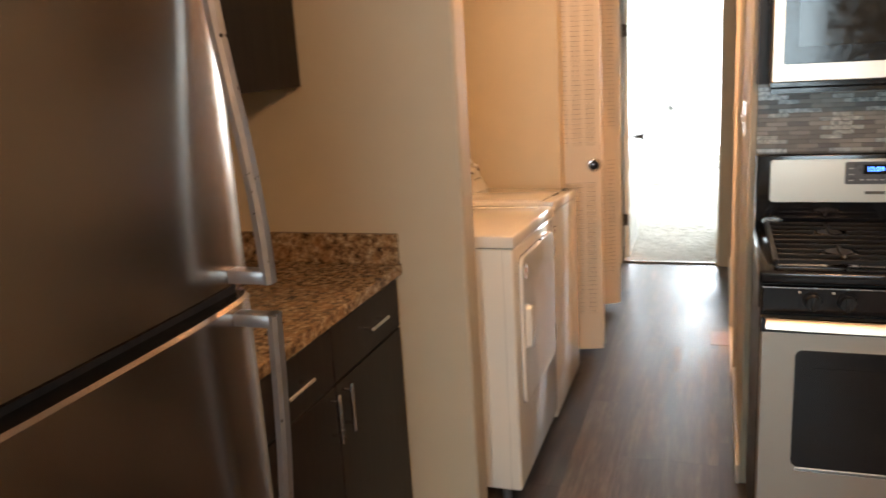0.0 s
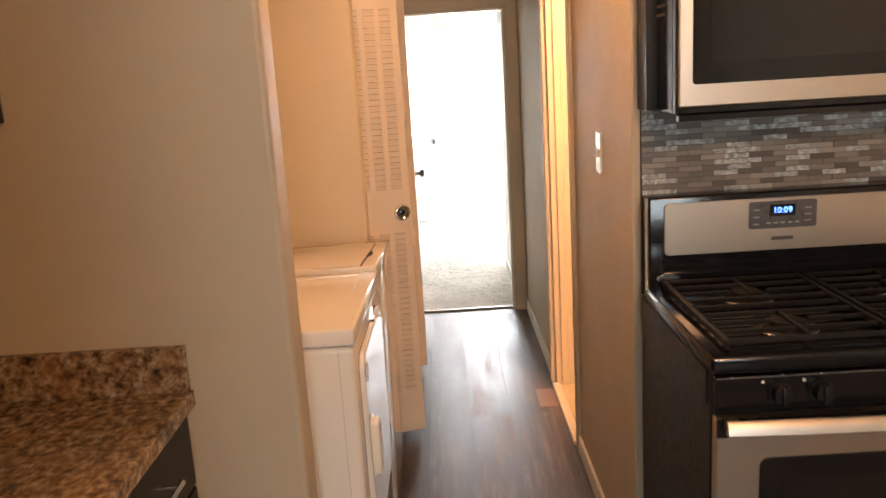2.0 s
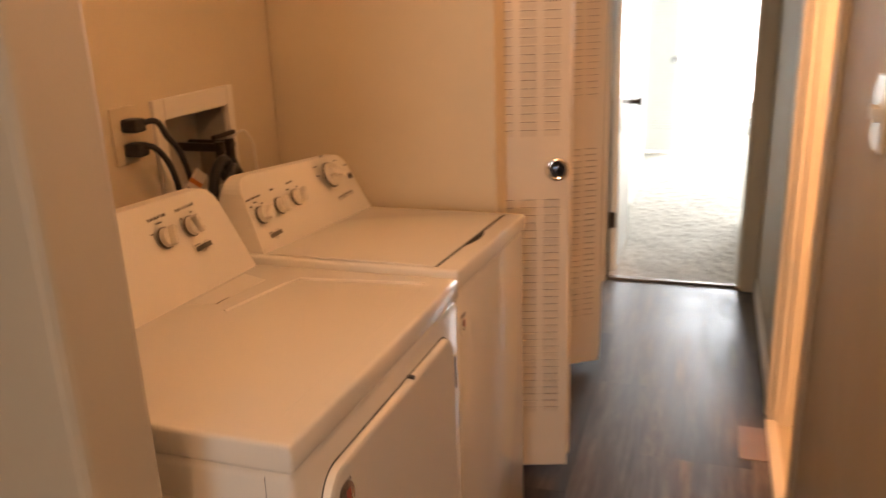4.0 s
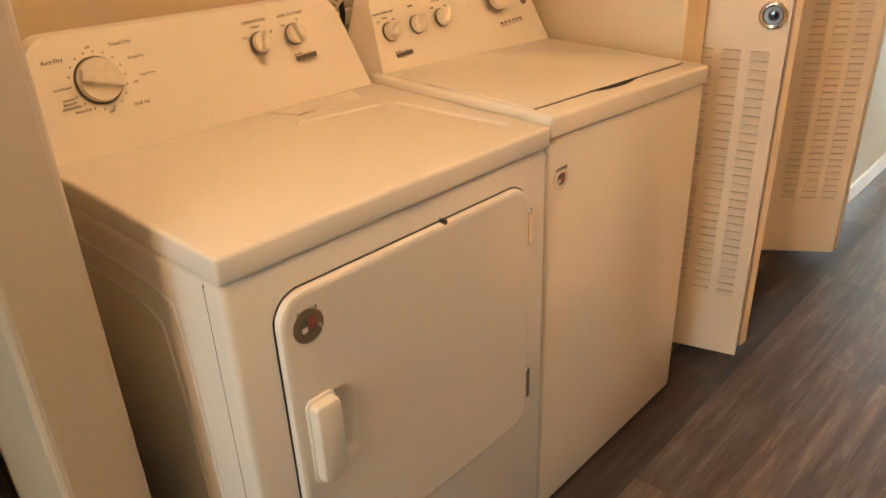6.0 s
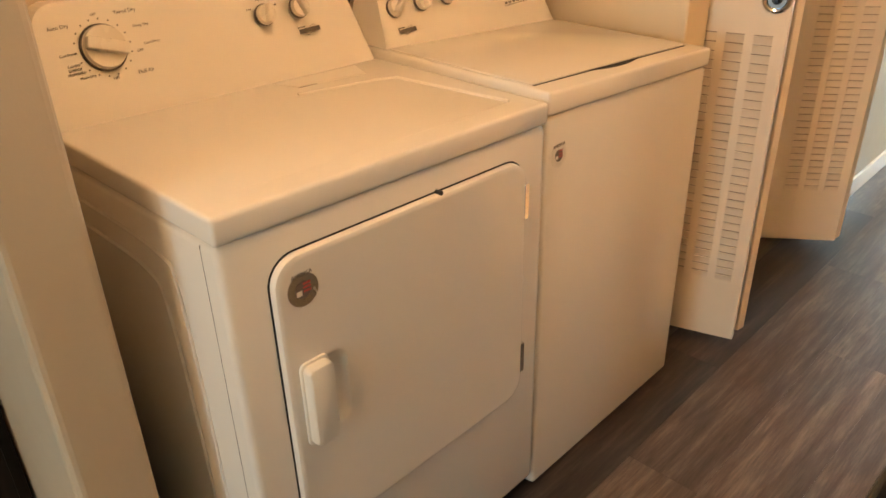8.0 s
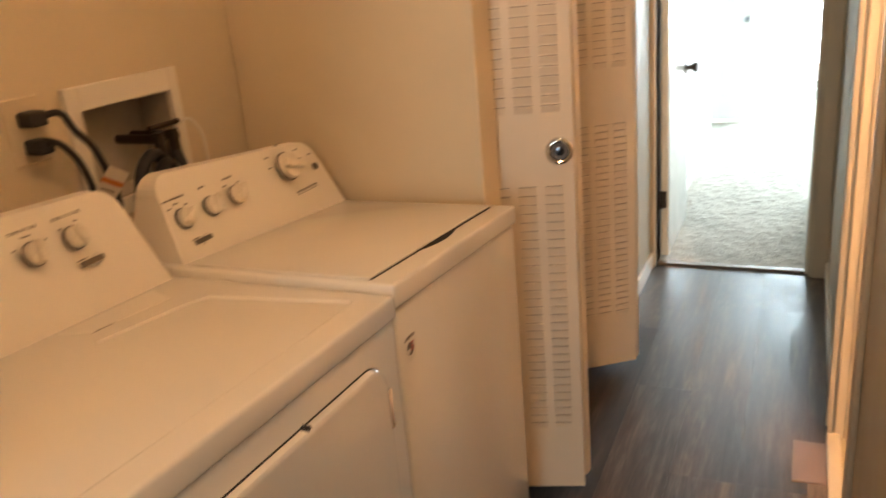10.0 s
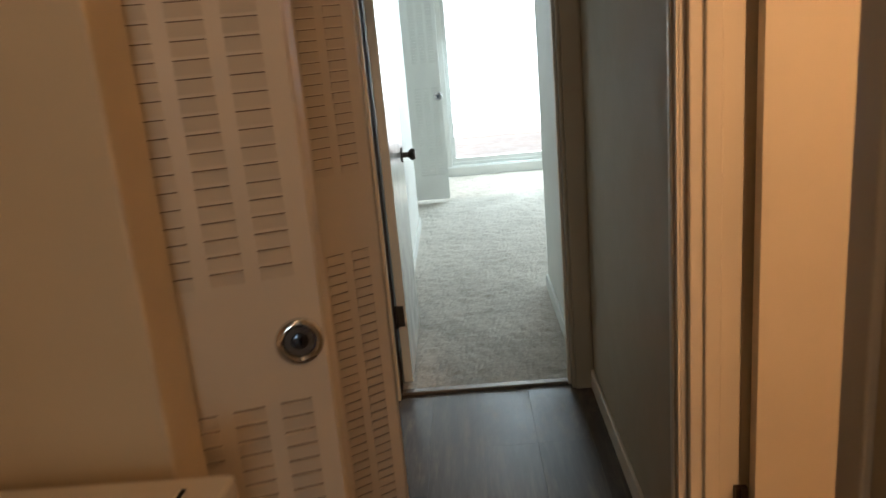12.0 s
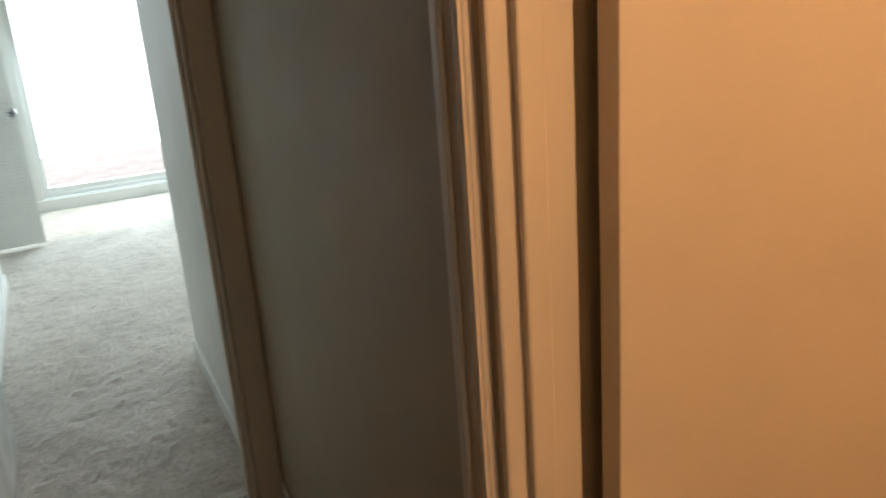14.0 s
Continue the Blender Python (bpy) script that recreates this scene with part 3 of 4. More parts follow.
def fridge():
    f = thing("refrigerator", "stainless steel bottom-freezer refrigerator with bowed doors", "refrigerator", at=(0, 0, 0))
    y0, y1 = 0.955, 1.715
    part("cabinet_body", B(-1.43, -0.735, y0 + 0.01, y1 - 0.005, 0.03, 1.80, bevel=0.006), plain("grey_fridge_side", (0.09, 0.085, 0.08), 0.4), f)
    part("kick_grille", B(-1.40, -0.75, y0 + 0.02, y1 - 0.02, 0.0, 0.03), BLACK, f)

    def bowed(name, z0, z1):
        bm = bmesh.new()
        n = 24
        cols = []
        for i in range(n + 1):
            u = 2 * i / n - 1
            y = (y0 + y1) / 2 + u * (y1 - y0) / 2
            x = -0.680 + 0.018 * (1 - abs(u) ** 3.2)
            if i in (0, n):
                x -= 0.008
            cols.append([bm.verts.new(p) for p in ((-0.732, y, z0), (x - 0.005, y, z0), (x, y, z0 + 0.006), (x, y, z1 - 0.006), (x - 0.005, y, z1), (-0.732, y, z1))])
        for a, b in zip(cols, cols[1:]):
            for k in range(6):
                bm.faces.new((a[k], a[(k + 1) % 6], b[(k + 1) % 6], b[k]))
        bm.faces.new(cols[0])
        bm.faces.new(cols[-1][::-1])
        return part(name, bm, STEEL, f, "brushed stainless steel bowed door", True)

    top = bowed("fridge_door", 1.214, 1.79)
    low = bowed("freezer_door", 0.06, 1.186)
    part("door_gasket", B(-0.735, -0.705, y0 + 0.012, y1 - 0.012, 1.176, 1.222), DARK, f)
    yh = 1.648
    for door, stops in ((top, [(1.79, 0.004), (1.72, 0.014), (1.6, 0.026), (1.45, 0.047), (1.32, 0.06), (1.222, 0.064)]), (low, [(1.172, 0.066), (1.05, 0.062), (0.9, 0.054), (0.7, 0.036), (0.52, 0.014), (0.44, 0.004)])):
        bm = bmesh.new()
        line = smooth_path([(-0.668 + s, yh, z) for z, s in stops])
        rings = []
        for p in line:
            rings.append([bm.verts.new(p + Vector((dx, dy, 0))) for dx, dy in ((-0.007, -0.013), (0.004, -0.015), (0.009, -0.008), (0.009, 0.008), (0.004, 0.015), (-0.007, 0.013))])
        for a, b in zip(rings, rings[1:]):
            for k in range(6):
                bm.faces.new((a[k], a[(k + 1) % 6], b[(k + 1) % 6], b[k]))
        bm.faces.new(rings[0][::-1])
        bm.faces.new(rings[-1])
        z = stops[-1][0] if door is top else stops[0][0]
        zz = (z, z + 0.022) if door is top else (z - 0.022, z)
        box(bm, -0.672, -0.668 + 0.066, yh - 0.014, yh + 0.014, *zz, bevel=0.003)
        part("curved_handle", bm, HANDLE_GREY, door, "curved grey metal handle", True)
    bm = bmesh.new()
    for dy in (-0.007, 0.007):
        tube(bm, (-0.642, yh + dy, 1.602), (-0.632, yh + dy, 1.602), 0.003)
    part("screw", bm, DARK, top)


fridge()


def base_cabinet():
    c = thing("base_cabinet", "dark espresso base cabinet with drawers and two doors", "cabinet")
    x = -0.888
    part("body", B(-1.45, x, 1.735, 2.816, 0.10, 0.896), ESPRESSO, c)
    part("toe_kick", B(-1.45, -0.95, 1.74, 2.815, 0.0, 0.10), ESPRESSO, c)
    mid = 2.332
    for y0, y1 in ((1.86, mid - 0.002), (mid + 0.002, 2.796)):
        d = part("drawer_front", B(x, x + 0.019, y0, y1, 0.738, 0.888, bevel=0.002), ESPRESSO, c)
        ym = (y0 + y1) / 2 + 0.018
        bar_pull(d, (x + 0.019, ym - 0.063, 0.818), (x + 0.019, ym + 0.063, 0.818), (1, 0, 0))
        d = part("door", B(x, x + 0.019, y0, y1, 0.112, 0.732, bevel=0.002), ESPRESSO, c)
        yh = y1 - 0.036 if y0 < 2 else y0 + 0.036
        bar_pull(d, (x + 0.019, yh, 0.592), (x + 0.019, yh, 0.728), (1, 0, 0))


base_cabinet()
top_bm = B(-1.45, -0.856, 1.735, 2.818, 0.898, 0.933, bevel=0.004)
counter = tagged(part("countertop", top_bm, GRANITE), "speckled brown granite countertop on the base cabinet", "countertop")
part("side_splash", B(-1.43, -0.862, 2.797, 2.8185, 0.9335, 1.027, bevel=0.002), GRANITE, counter)
part("back_splash", B(-1.449, -1.43, 1.735, 2.8185, 0.9335, 1.027, bevel=0.002), GRANITE, counter)

upper = thing("upper_cabinet", "dark espresso wall cabinet hung beside the partition", "cabinet")
part("body", B(-1.449, -1.158, 1.80, 2.818, 1.480, 2.25), ESPRESSO, upper)
for y0, y1 in ((1.805, 2.305), (2.309, 2.808)):
    d = part("door", B(-1.158, -1.138, y0, y1, 1.482, 2.248, bevel=0.002), ESPRESSO, upper)


def gas_range():
    r = thing("gas_range", "black and stainless gas range with cast iron grates", "range")
    x0, x1, yf, yb = 0.176, 0.936, 2.79, 3.352
    part("body", B(x0, x1, yf, yb, 0.03, 0.915, bevel=0.004), BLACK_SIDE, r)
    for a, b in ((x0 + 0.03, yf + 0.05), (x1 - 0.03, yf + 0.05), (x0 + 0.03, yb - 0.05), (x1 - 0.03, yb - 0.05)):
        part("levelling_foot", tube(bmesh.new(), (a, b, 0), (a, b, 0.03), 0.015), BLACK, r)
    top = part("cooktop", B(x0 - 0.006, x1 + 0.006, yf - 0.02, yb - 0.06, 0.918, 0.952, bevel=0.008, seg=3), BLACK, r, "glossy black enamel cooktop", True)
    part("well", B(x0 + 0.03, x1 - 0.03, yf + 0.02, yb - 0.09, 0.9525, 0.954), BLACK, top)
    # side rail and its trim
    part("side_trim", B(x0 - 0.004, x0, yf + 0.02, yb - 0.02, 0.84, 0.912, bevel=0.001), BLACK_SIDE, r)
    # burners
    for cx in (x0 + 0.2, x1 - 0.2):
        for cy in (yf + 0.13, yb - 0.2):
            bm = bmesh.new()
            tube(bm, (cx, cy, 0.954), (cx, cy, 0.962), 0.05, 0.046, 28)
            tube(bm, (cx, cy, 0.962), (cx, cy, 0.972), 0.036, 0.034, 28)
            part("burner", bm, IRON, top, "", True)
            bm = bmesh.new()
            tube(bm, (cx, cy, 0.9545), (cx, cy, 0.957), 0.066, 0.064, 32)
            part("burner_ring", bm, CHROME, top, "polished burner ring", True)
    # grates: one each side
    for gx0, gx1 in ((x0 + 0.03, (x0 + x1) / 2 - 0.004), ((x0 + x1) / 2 + 0.004, x1 - 0.03)):
        bm = bmesh.new()
        gy0, gy1 = yf + 0.012, yb - 0.085
        box(bm, gx0, gx0 + 0.012, gy0, gy1, 0.962, 0.977, bevel=0.003)
        box(bm, gx1 - 0.012, gx1, gy0, gy1, 0.962, 0.977, bevel=0.003)
        n = 9
        for k in range(n):
            y = gy0 + 0.006 + (gy1 - gy0 - 0.012) * k / (n - 1)
            if k in (2, 6):
                box(bm, gx0 + 0.012, gx0 + 0.13, y - 0.0038, y + 0.0038, 0.965, 0.9765, bevel=0.002)
                box(bm, gx1 - 0.13, gx1 - 0.012, y - 0.0038, y + 0.0038, 0.965, 0.9765, bevel=0.002)
            else:
                box(bm, gx0 + 0.012, gx1 - 0.012, y - 0.0038, y + 0.0038, 0.965, 0.9765, bevel=0.002)
        gm = (gx0 + gx1) / 2
        box(bm, gm - 0.005, gm + 0.005, gy0 + 0.02, gy0 + 0.16, 0.964, 0.978, bevel=0.002)
        box(bm, gm - 0.005, gm + 0.005, gy1 - 0.16, gy1 - 0.02, 0.964, 0.978, bevel=0.002)
        for a in (gx0 + 0.006, gx1 - 0.006):
            for b in (gy0 + 0.01, gy1 - 0.01):
                tube(bm, (a, b, 0.954), (a, b, 0.97), 0.006)
        part("grate", bm, IRON, r, "black cast iron grate")
    # control panel with knobs
    cp = part("control_panel", B(x0 + 0.002, x1 - 0.002, yf - 0.024, yf, 0.838, 0.912, bevel=0.004), BLACK, r, "glossy black control panel")
    part("panel_line", B(x0 + 0.004, x1 - 0.004, yf - 0.026, yf - 0.0235, 0.909, 0.912), CHROME, cp)
    for kx in (x0 + 0.125, x0 + 0.205, x1 - 0.205, x1 - 0.125):
        bm = bmesh.new()
        tube(bm, (kx, yf - 0.0245, 0.877), (kx, yf - 0.03, 0.877), 0.024, 0.022, 28)
        tube(bm, (kx, yf - 0.03, 0.877), (kx, yf - 0.05, 0.877), 0.019, 0.017, 28)
        box(bm, kx - 0.005, kx + 0.005, yf - 0.058, yf - 0.03, 0.858, 0.896, bevel=0.002)
        part("knob", bm, BLACK_SIDE, cp, "black burner knob", True)
        part("knob_mark", B(kx - 0.035, kx - 0.029, yf - 0.0248, yf - 0.0243, 0.896, 0.902), PAPER, cp)
    # oven door
    door = part("oven_door", B(x0 + 0.002, x1 - 0.002, yf - 0.03, yf - 0.001, 0.20, 0.828, bevel=0.004), STEEL_H, r, "stainless steel oven door")
    part("door_top_band", B(x0 + 0.002, x1 - 0.002, yf - 0.032, yf - 0.03, 0.789, 0.829), BLACK, door)
    bm = slab(bmesh.new(), rounded(x0 + 0.088, x1 - 0.088, 0.405, 0.742, 0.02), lambda u, v, d: Vector((u, yf - 0.03 - d, v)), 0.003, 0.001)
    win = part("oven_window", bm, BLACK, door, "dark glass oven window")
    part("inner_glass", B(x0 + 0.135, x1 - 0.135, yf - 0.0345, yf - 0.033, 0.465, 0.695), GLASS, win)
    part("window_trim", B(x0 + 0.098, x1 - 0.098, yf - 0.034, yf - 0.029, 0.394, 0.402), SHINY, door)
    bm = bmesh.new()
    n = 24
    rings = []
    for k in range(n + 1):
        u = 2 * k / n - 1
        x, bow = (x0 + x1) / 2 + u * (x1 - x0 - 0.024) / 2, 0.012 * (1 - u * u)
        rings.append([bm.verts.new((x, yf - 0.056 - bow - q, z)) for q, z in ((0, 0.808), (0.010, 0.806), (0.017, 0.811), (0.015, 0.822), (0.011, 0.833), (0.006, 0.838), (0, 0.836))])
    for a, b in zip(rings, rings[1:]):
        for k in range(7):
            bm.faces.new((a[k], a[(k + 1) % 7], b[(k + 1) % 7], b[k]))
    bm.faces.new(rings[0][::-1])
    bm.faces.new(rings[-1])
    for kx in (x0 + 0.03, x1 - 0.03):
        box(bm, kx - 0.014, kx + 0.014, yf - 0.060, yf - 0.03, 0.812, 0.828, bevel=0.003)
    part("oven_handle", bm, STEEL_H, door, "wide stainless steel oven handle", True)
    part("drawer", B(x0 + 0.002, x1 - 0.002, yf - 0.024, yf - 0.001, 0.045, 0.192, bevel=0.004), STEEL_H, r, "stainless steel storage drawer")
    # backguard
    g = part("backguard", B(x0 + 0.002, x1 - 0.002, 3.285, yb, 0.93, 1.186, bevel=0.006, seg=3), BLACK, r, "black backguard", True)
    bm = slab(bmesh.new(), rounded(x0 + 0.04, x1 - 0.04, 1.037, 1.170, 0.012), lambda u, v, d: Vector((u, 3.285 - d, v)), 0.006, 0.002)
    steel = part("steel_panel", bm, STEEL_H, g, "brushed stainless control panel")
    bm = slab(bmesh.new(), rounded(0.428, 0.596, 1.093, 1.162, 0.006), lambda u, v, d: Vector((u, 3.279 - d, v)), 0.004, 0.001)
    pod = part("clock_pod", bm, GREY_POD, g, "grey touch pad with blue clock")
    part("display", B(0.478, 0.542, 3.2738, 3.2751, 1.124, 1.153), BLACK, pod)
    words("10:09", 0.022, Matrix.Translation((0.51, 3.2734, 1.1385)) @ pose(0, 0, 0, 90), BLUE, pod, "clock_digits")
    bm = bmesh.new()
    for k in range(5):
        box(bm, 0.47 + k * 0.018, 0.481 + k * 0.018, 3.2745, 3.2752, 1.105, 1.109)
    for k in range(3):
        box(bm, 0.438, 0.452, 3.2745, 3.2752, 1.104 + 0.018 * k, 1.107 + 0.018 * k)
        box(bm, 0.565, 0.582, 3.2745, 3.2752, 1.108 + 0.016 * k, 1.111 + 0.016 * k)
    part("key_marks", bm, plain("light_key_print", (0.45, 0.45, 0.45), 0.6), pod)
    part("maker_mark", B(0.485, 0.54, 3.2785, 3.2792, 1.062, 1.071), INK, g)
    bm = slab(bmesh.new(), [(0.226 + 0.03 * math.cos(k * math.tau / 28), 0.977 + 0.011 * math.sin(k * math.tau / 28)) for k in range(28)], lambda u, v, d: Vector((u, 3.285 - d, v)), 0.002)
    badge = part("oval_badge", bm, CHROME, g, "silver oval badge")
    words("AMERICA", 0.0095, Matrix.Translation((0.226, 3.2829, 0.977)) @ pose(0, 0, 0, 90), INK, badge)
    part("side_edge_trim", B(x0 - 0.003, x0 + 0.001, 3.284, 3.304, 0.935, 1.184, bevel=0.001), CHROME, g)


gas_range()


def microwave():
    m = thing("microwave", "over-the-range stainless microwave with a dark door window", "microwave")
    x0, x1, yf, z0 = 0.196, 0.96, 3.10, 1.397
    part("body", B(x0, x1, yf + 0.035, 3.36, z0, 1.81, bevel=0.006), BLACK, m, "glossy black side")
    bm = bmesh.new()
    for k in range(7):
        box(bm, x0 - 0.0015, x0 + 0.001, yf + 0.09, yf + 0.2, 1.62 + 0.02 * k, 1.627 + 0.02 * k)
    part("side_vents", bm, DARK, m)
    part("door_back", B(x0, x1, yf + 0.012, yf + 0.036, z0 + 0.002, 1.808, bevel=0.004), BLACK, m)
    d = part("door_front", B(x0 + 0.004, x1 - 0.004, yf, yf + 0.0125, z0 + 0.018, 1.806, bevel=0.004), STEEL_H, m, "stainless steel door frame")
    part("bottom_lip", B(x0 + 0.006, x1 - 0.006, yf + 0.006, yf + 0.03, z0 - 0.012, z0 + 0.001), BLACK, m)
    bm = slab(bmesh.new(), rounded(x0 + 0.034, x1 - 0.2, z0 + 0.068, 1.78, 0.008), lambda u, v, q: Vector((u, yf - q, v)), 0.003, 0.001)
    w = part("door_window", bm, BLACK, d, "black glass window border")
    part("window_glass", B(x0 + 0.072, x1 - 0.235, yf - 0.0042, yf - 0.003, z0 + 0.115, 1.745), MW_GLASS, w, "smoked window glass")
    part("keypad", B(x1 - 0.15, x1 - 0.02, yf - 0.003, yf, z0 + 0.05, 1.78), BLACK, d)


microwave()
over = thing("wall_cabinet", "dark espresso wall cabinet over the microwave", "cabinet")
part("body", B(0.182, 0.97, 3.06, 3.358, 1.813, 2.3), ESPRESSO, over)
part("filler_panel", B(0.170, 0.196, 3.27, 3.358, 1.404, 1.812), ESPRESSO, over)

plate = thing("light_switch", "white double toggle switch plate on the hall wall", "light switch")
bm = slab(bmesh.new(), rounded(3.752, 3.828, 1.19, 1.315, 0.006), lambda u, v, d: Vector((0.155 - d, u, v)), 0.006, 0.003)
part("cover_plate", bm, BED_DOOR, plate)
for y in (3.77, 3.81):
    part("toggle", B(0.139, 0.15, y - 0.005, y + 0.005, 1.24, 1.264, bevel=0.002), BED_DOOR, plate)


# ---- laundry ----
def console(parent, y0, y1, z_low, top, knobs, dial, marks, dy=0.0, dz=0.0):
    """The raised rear control console with its slanted face; returns its mesh and a face-pose function."""
    x_low, x_high = -0.985, -1.055
    h = top - z_low
    side = 0.028
    prof = []
    r, n = 0.045, 7
    for cx, a in ((y1 - side - r, 0), (y0 + side + r, 90)):
        prof += [(cx + r * math.cos(radians(a + 90 * k / n)), h - r + r * math.sin(radians(a + 90 * k / n))) for k in range(n + 1)]
    prof = [(y0 + 0.004, 0.0), (y1 - 0.004, 0.0)] + prof
    slope = (x_high - x_low) / h
    bm = slab(bmesh.new(), prof, lambda u, v, d: Vector((x_low + slope * v - (1 - d) * (0.03 + 0.6 * (h - v)), u, z_low + v)), 1.0)
    bmesh.ops.bevel(bm, geom=[e for e in bm.edges if len(e.link_faces) == 2 and e.calc_face_angle(0) > 0.8], offset=0.006, segments=2, affect="EDGES")
    c = part("console", bm, PLASTIC, parent, "raised control console")
    tilt = math.degrees(math.atan2(x_low - x_high, h))

    def face(y, z, out=0.0):
        y, z = y + dy, z + dz
        v = z - z_low
        return pose(x_low + slope * v, y, z, 90 - tilt, 0, 90) @ Matrix.Translation((0, 0, out))

    for y, z, turn in knobs:
        knob(c, face(y, z), 0.019, turn)
    y, z, turn, size = dial
    knob(c, face(y, z), size, turn)
    for text, y, z, size in marks:
        words(text, size, face(y, z, 0.0006), INK, c)
    return c, face


def knob(parent, m, r, turn):
    bm = bmesh.new()
    tube(bm, (0, 0, 0.0), (0, 0, 0.004), r * 1.07, r * 1.04, 32)
    part_ = part("knob_ring", bm, INK, parent)
    part_.matrix_local = m
    bm = bmesh.new()
    tube(bm, (0, 0, 0.002), (0, 0, 0.012), r, r * 0.93, 32)
    ca = Matrix.Rotation(radians(turn), 4, "Z")
    n = len(bm.verts)
    box(bm, -r * 0.27, r * 0.27, -r * 0.93, r * 0.93, 0.009, 0.024, bevel=0.003)
    bm.verts.ensure_lookup_table()
    bmesh.ops.transform(bm, matrix=ca, verts=bm.verts[n:])
    k = part("knob", bm, KNOB_PLASTIC, parent, "cream knob with a raised grip", True)
    k.matrix_local = m


def round_badge(parent, y, z, x, ring, r=0.026):
    def disc(rr, d0, d1):
        return slab(bmesh.new(), [(y + rr * math.cos(k * math.tau / 28), z + rr * math.sin(k * math.tau / 28)) for k in range(28)], lambda u, v, d: Vector((x + d0 + d, u, v)), d1)

    b = part("round_badge", disc(r, 0, 0.0012), ring, parent, "small round badge")
    part("badge_field", disc(r * 0.52, 0.0012, 0.0004), INK, b)
    bm = bmesh.new()
    for k in range(3):
        box(bm, x + 0.0016, x + 0.002, y + 0.000, y + r * 0.5, z - 0.004 + 0.006 * k, z - 0.001 + 0.006 * k)
    part("badge_stripes", bm, RED, b)
    part("badge_dot", B(x + 0.0016, x + 0.002, y - r * 0.45, y - r * 0.1, z - r * 0.3, z + 0.0), PAPER, b)
    words("AMERICA", 0.0085, pose(x + 0.0014, y, z + r * 0.76, 90, 0, 90), INK, b)


def maker_mark(parent, m):
    bm = B(-0.024, 0.024, -0.0035, 0.0055, 0.0, 0.0005)
    box(bm, -0.026, -0.008, 0.0075, 0.0095, 0, 0.0005)
    hose(bm, [(0.002 + 0.011 * math.cos(a), 0.001 + 0.006 * math.sin(a) + 0.006 * math.cos(a), 0.0006) for a in [k * math.tau / 18 for k in range(18)]], 0.0004, 4)
    part("maker_mark", bm, INK, parent).matrix_local = m


FX = -0.557


def settle(machine, y0, k):
    """The machine leans a little on its feet: its top falls away along y."""
    for o in machine.children_recursive:
        if o.matrix_local == Matrix.Identity(4):
            for v in o.data.vertices:
                v.co.z *= 1 - k * (v.co.y - y0)
        elif o.parent.matrix_local == Matrix.Identity(4):
            o.location.z *= 1 - k * (o.location.y - y0)



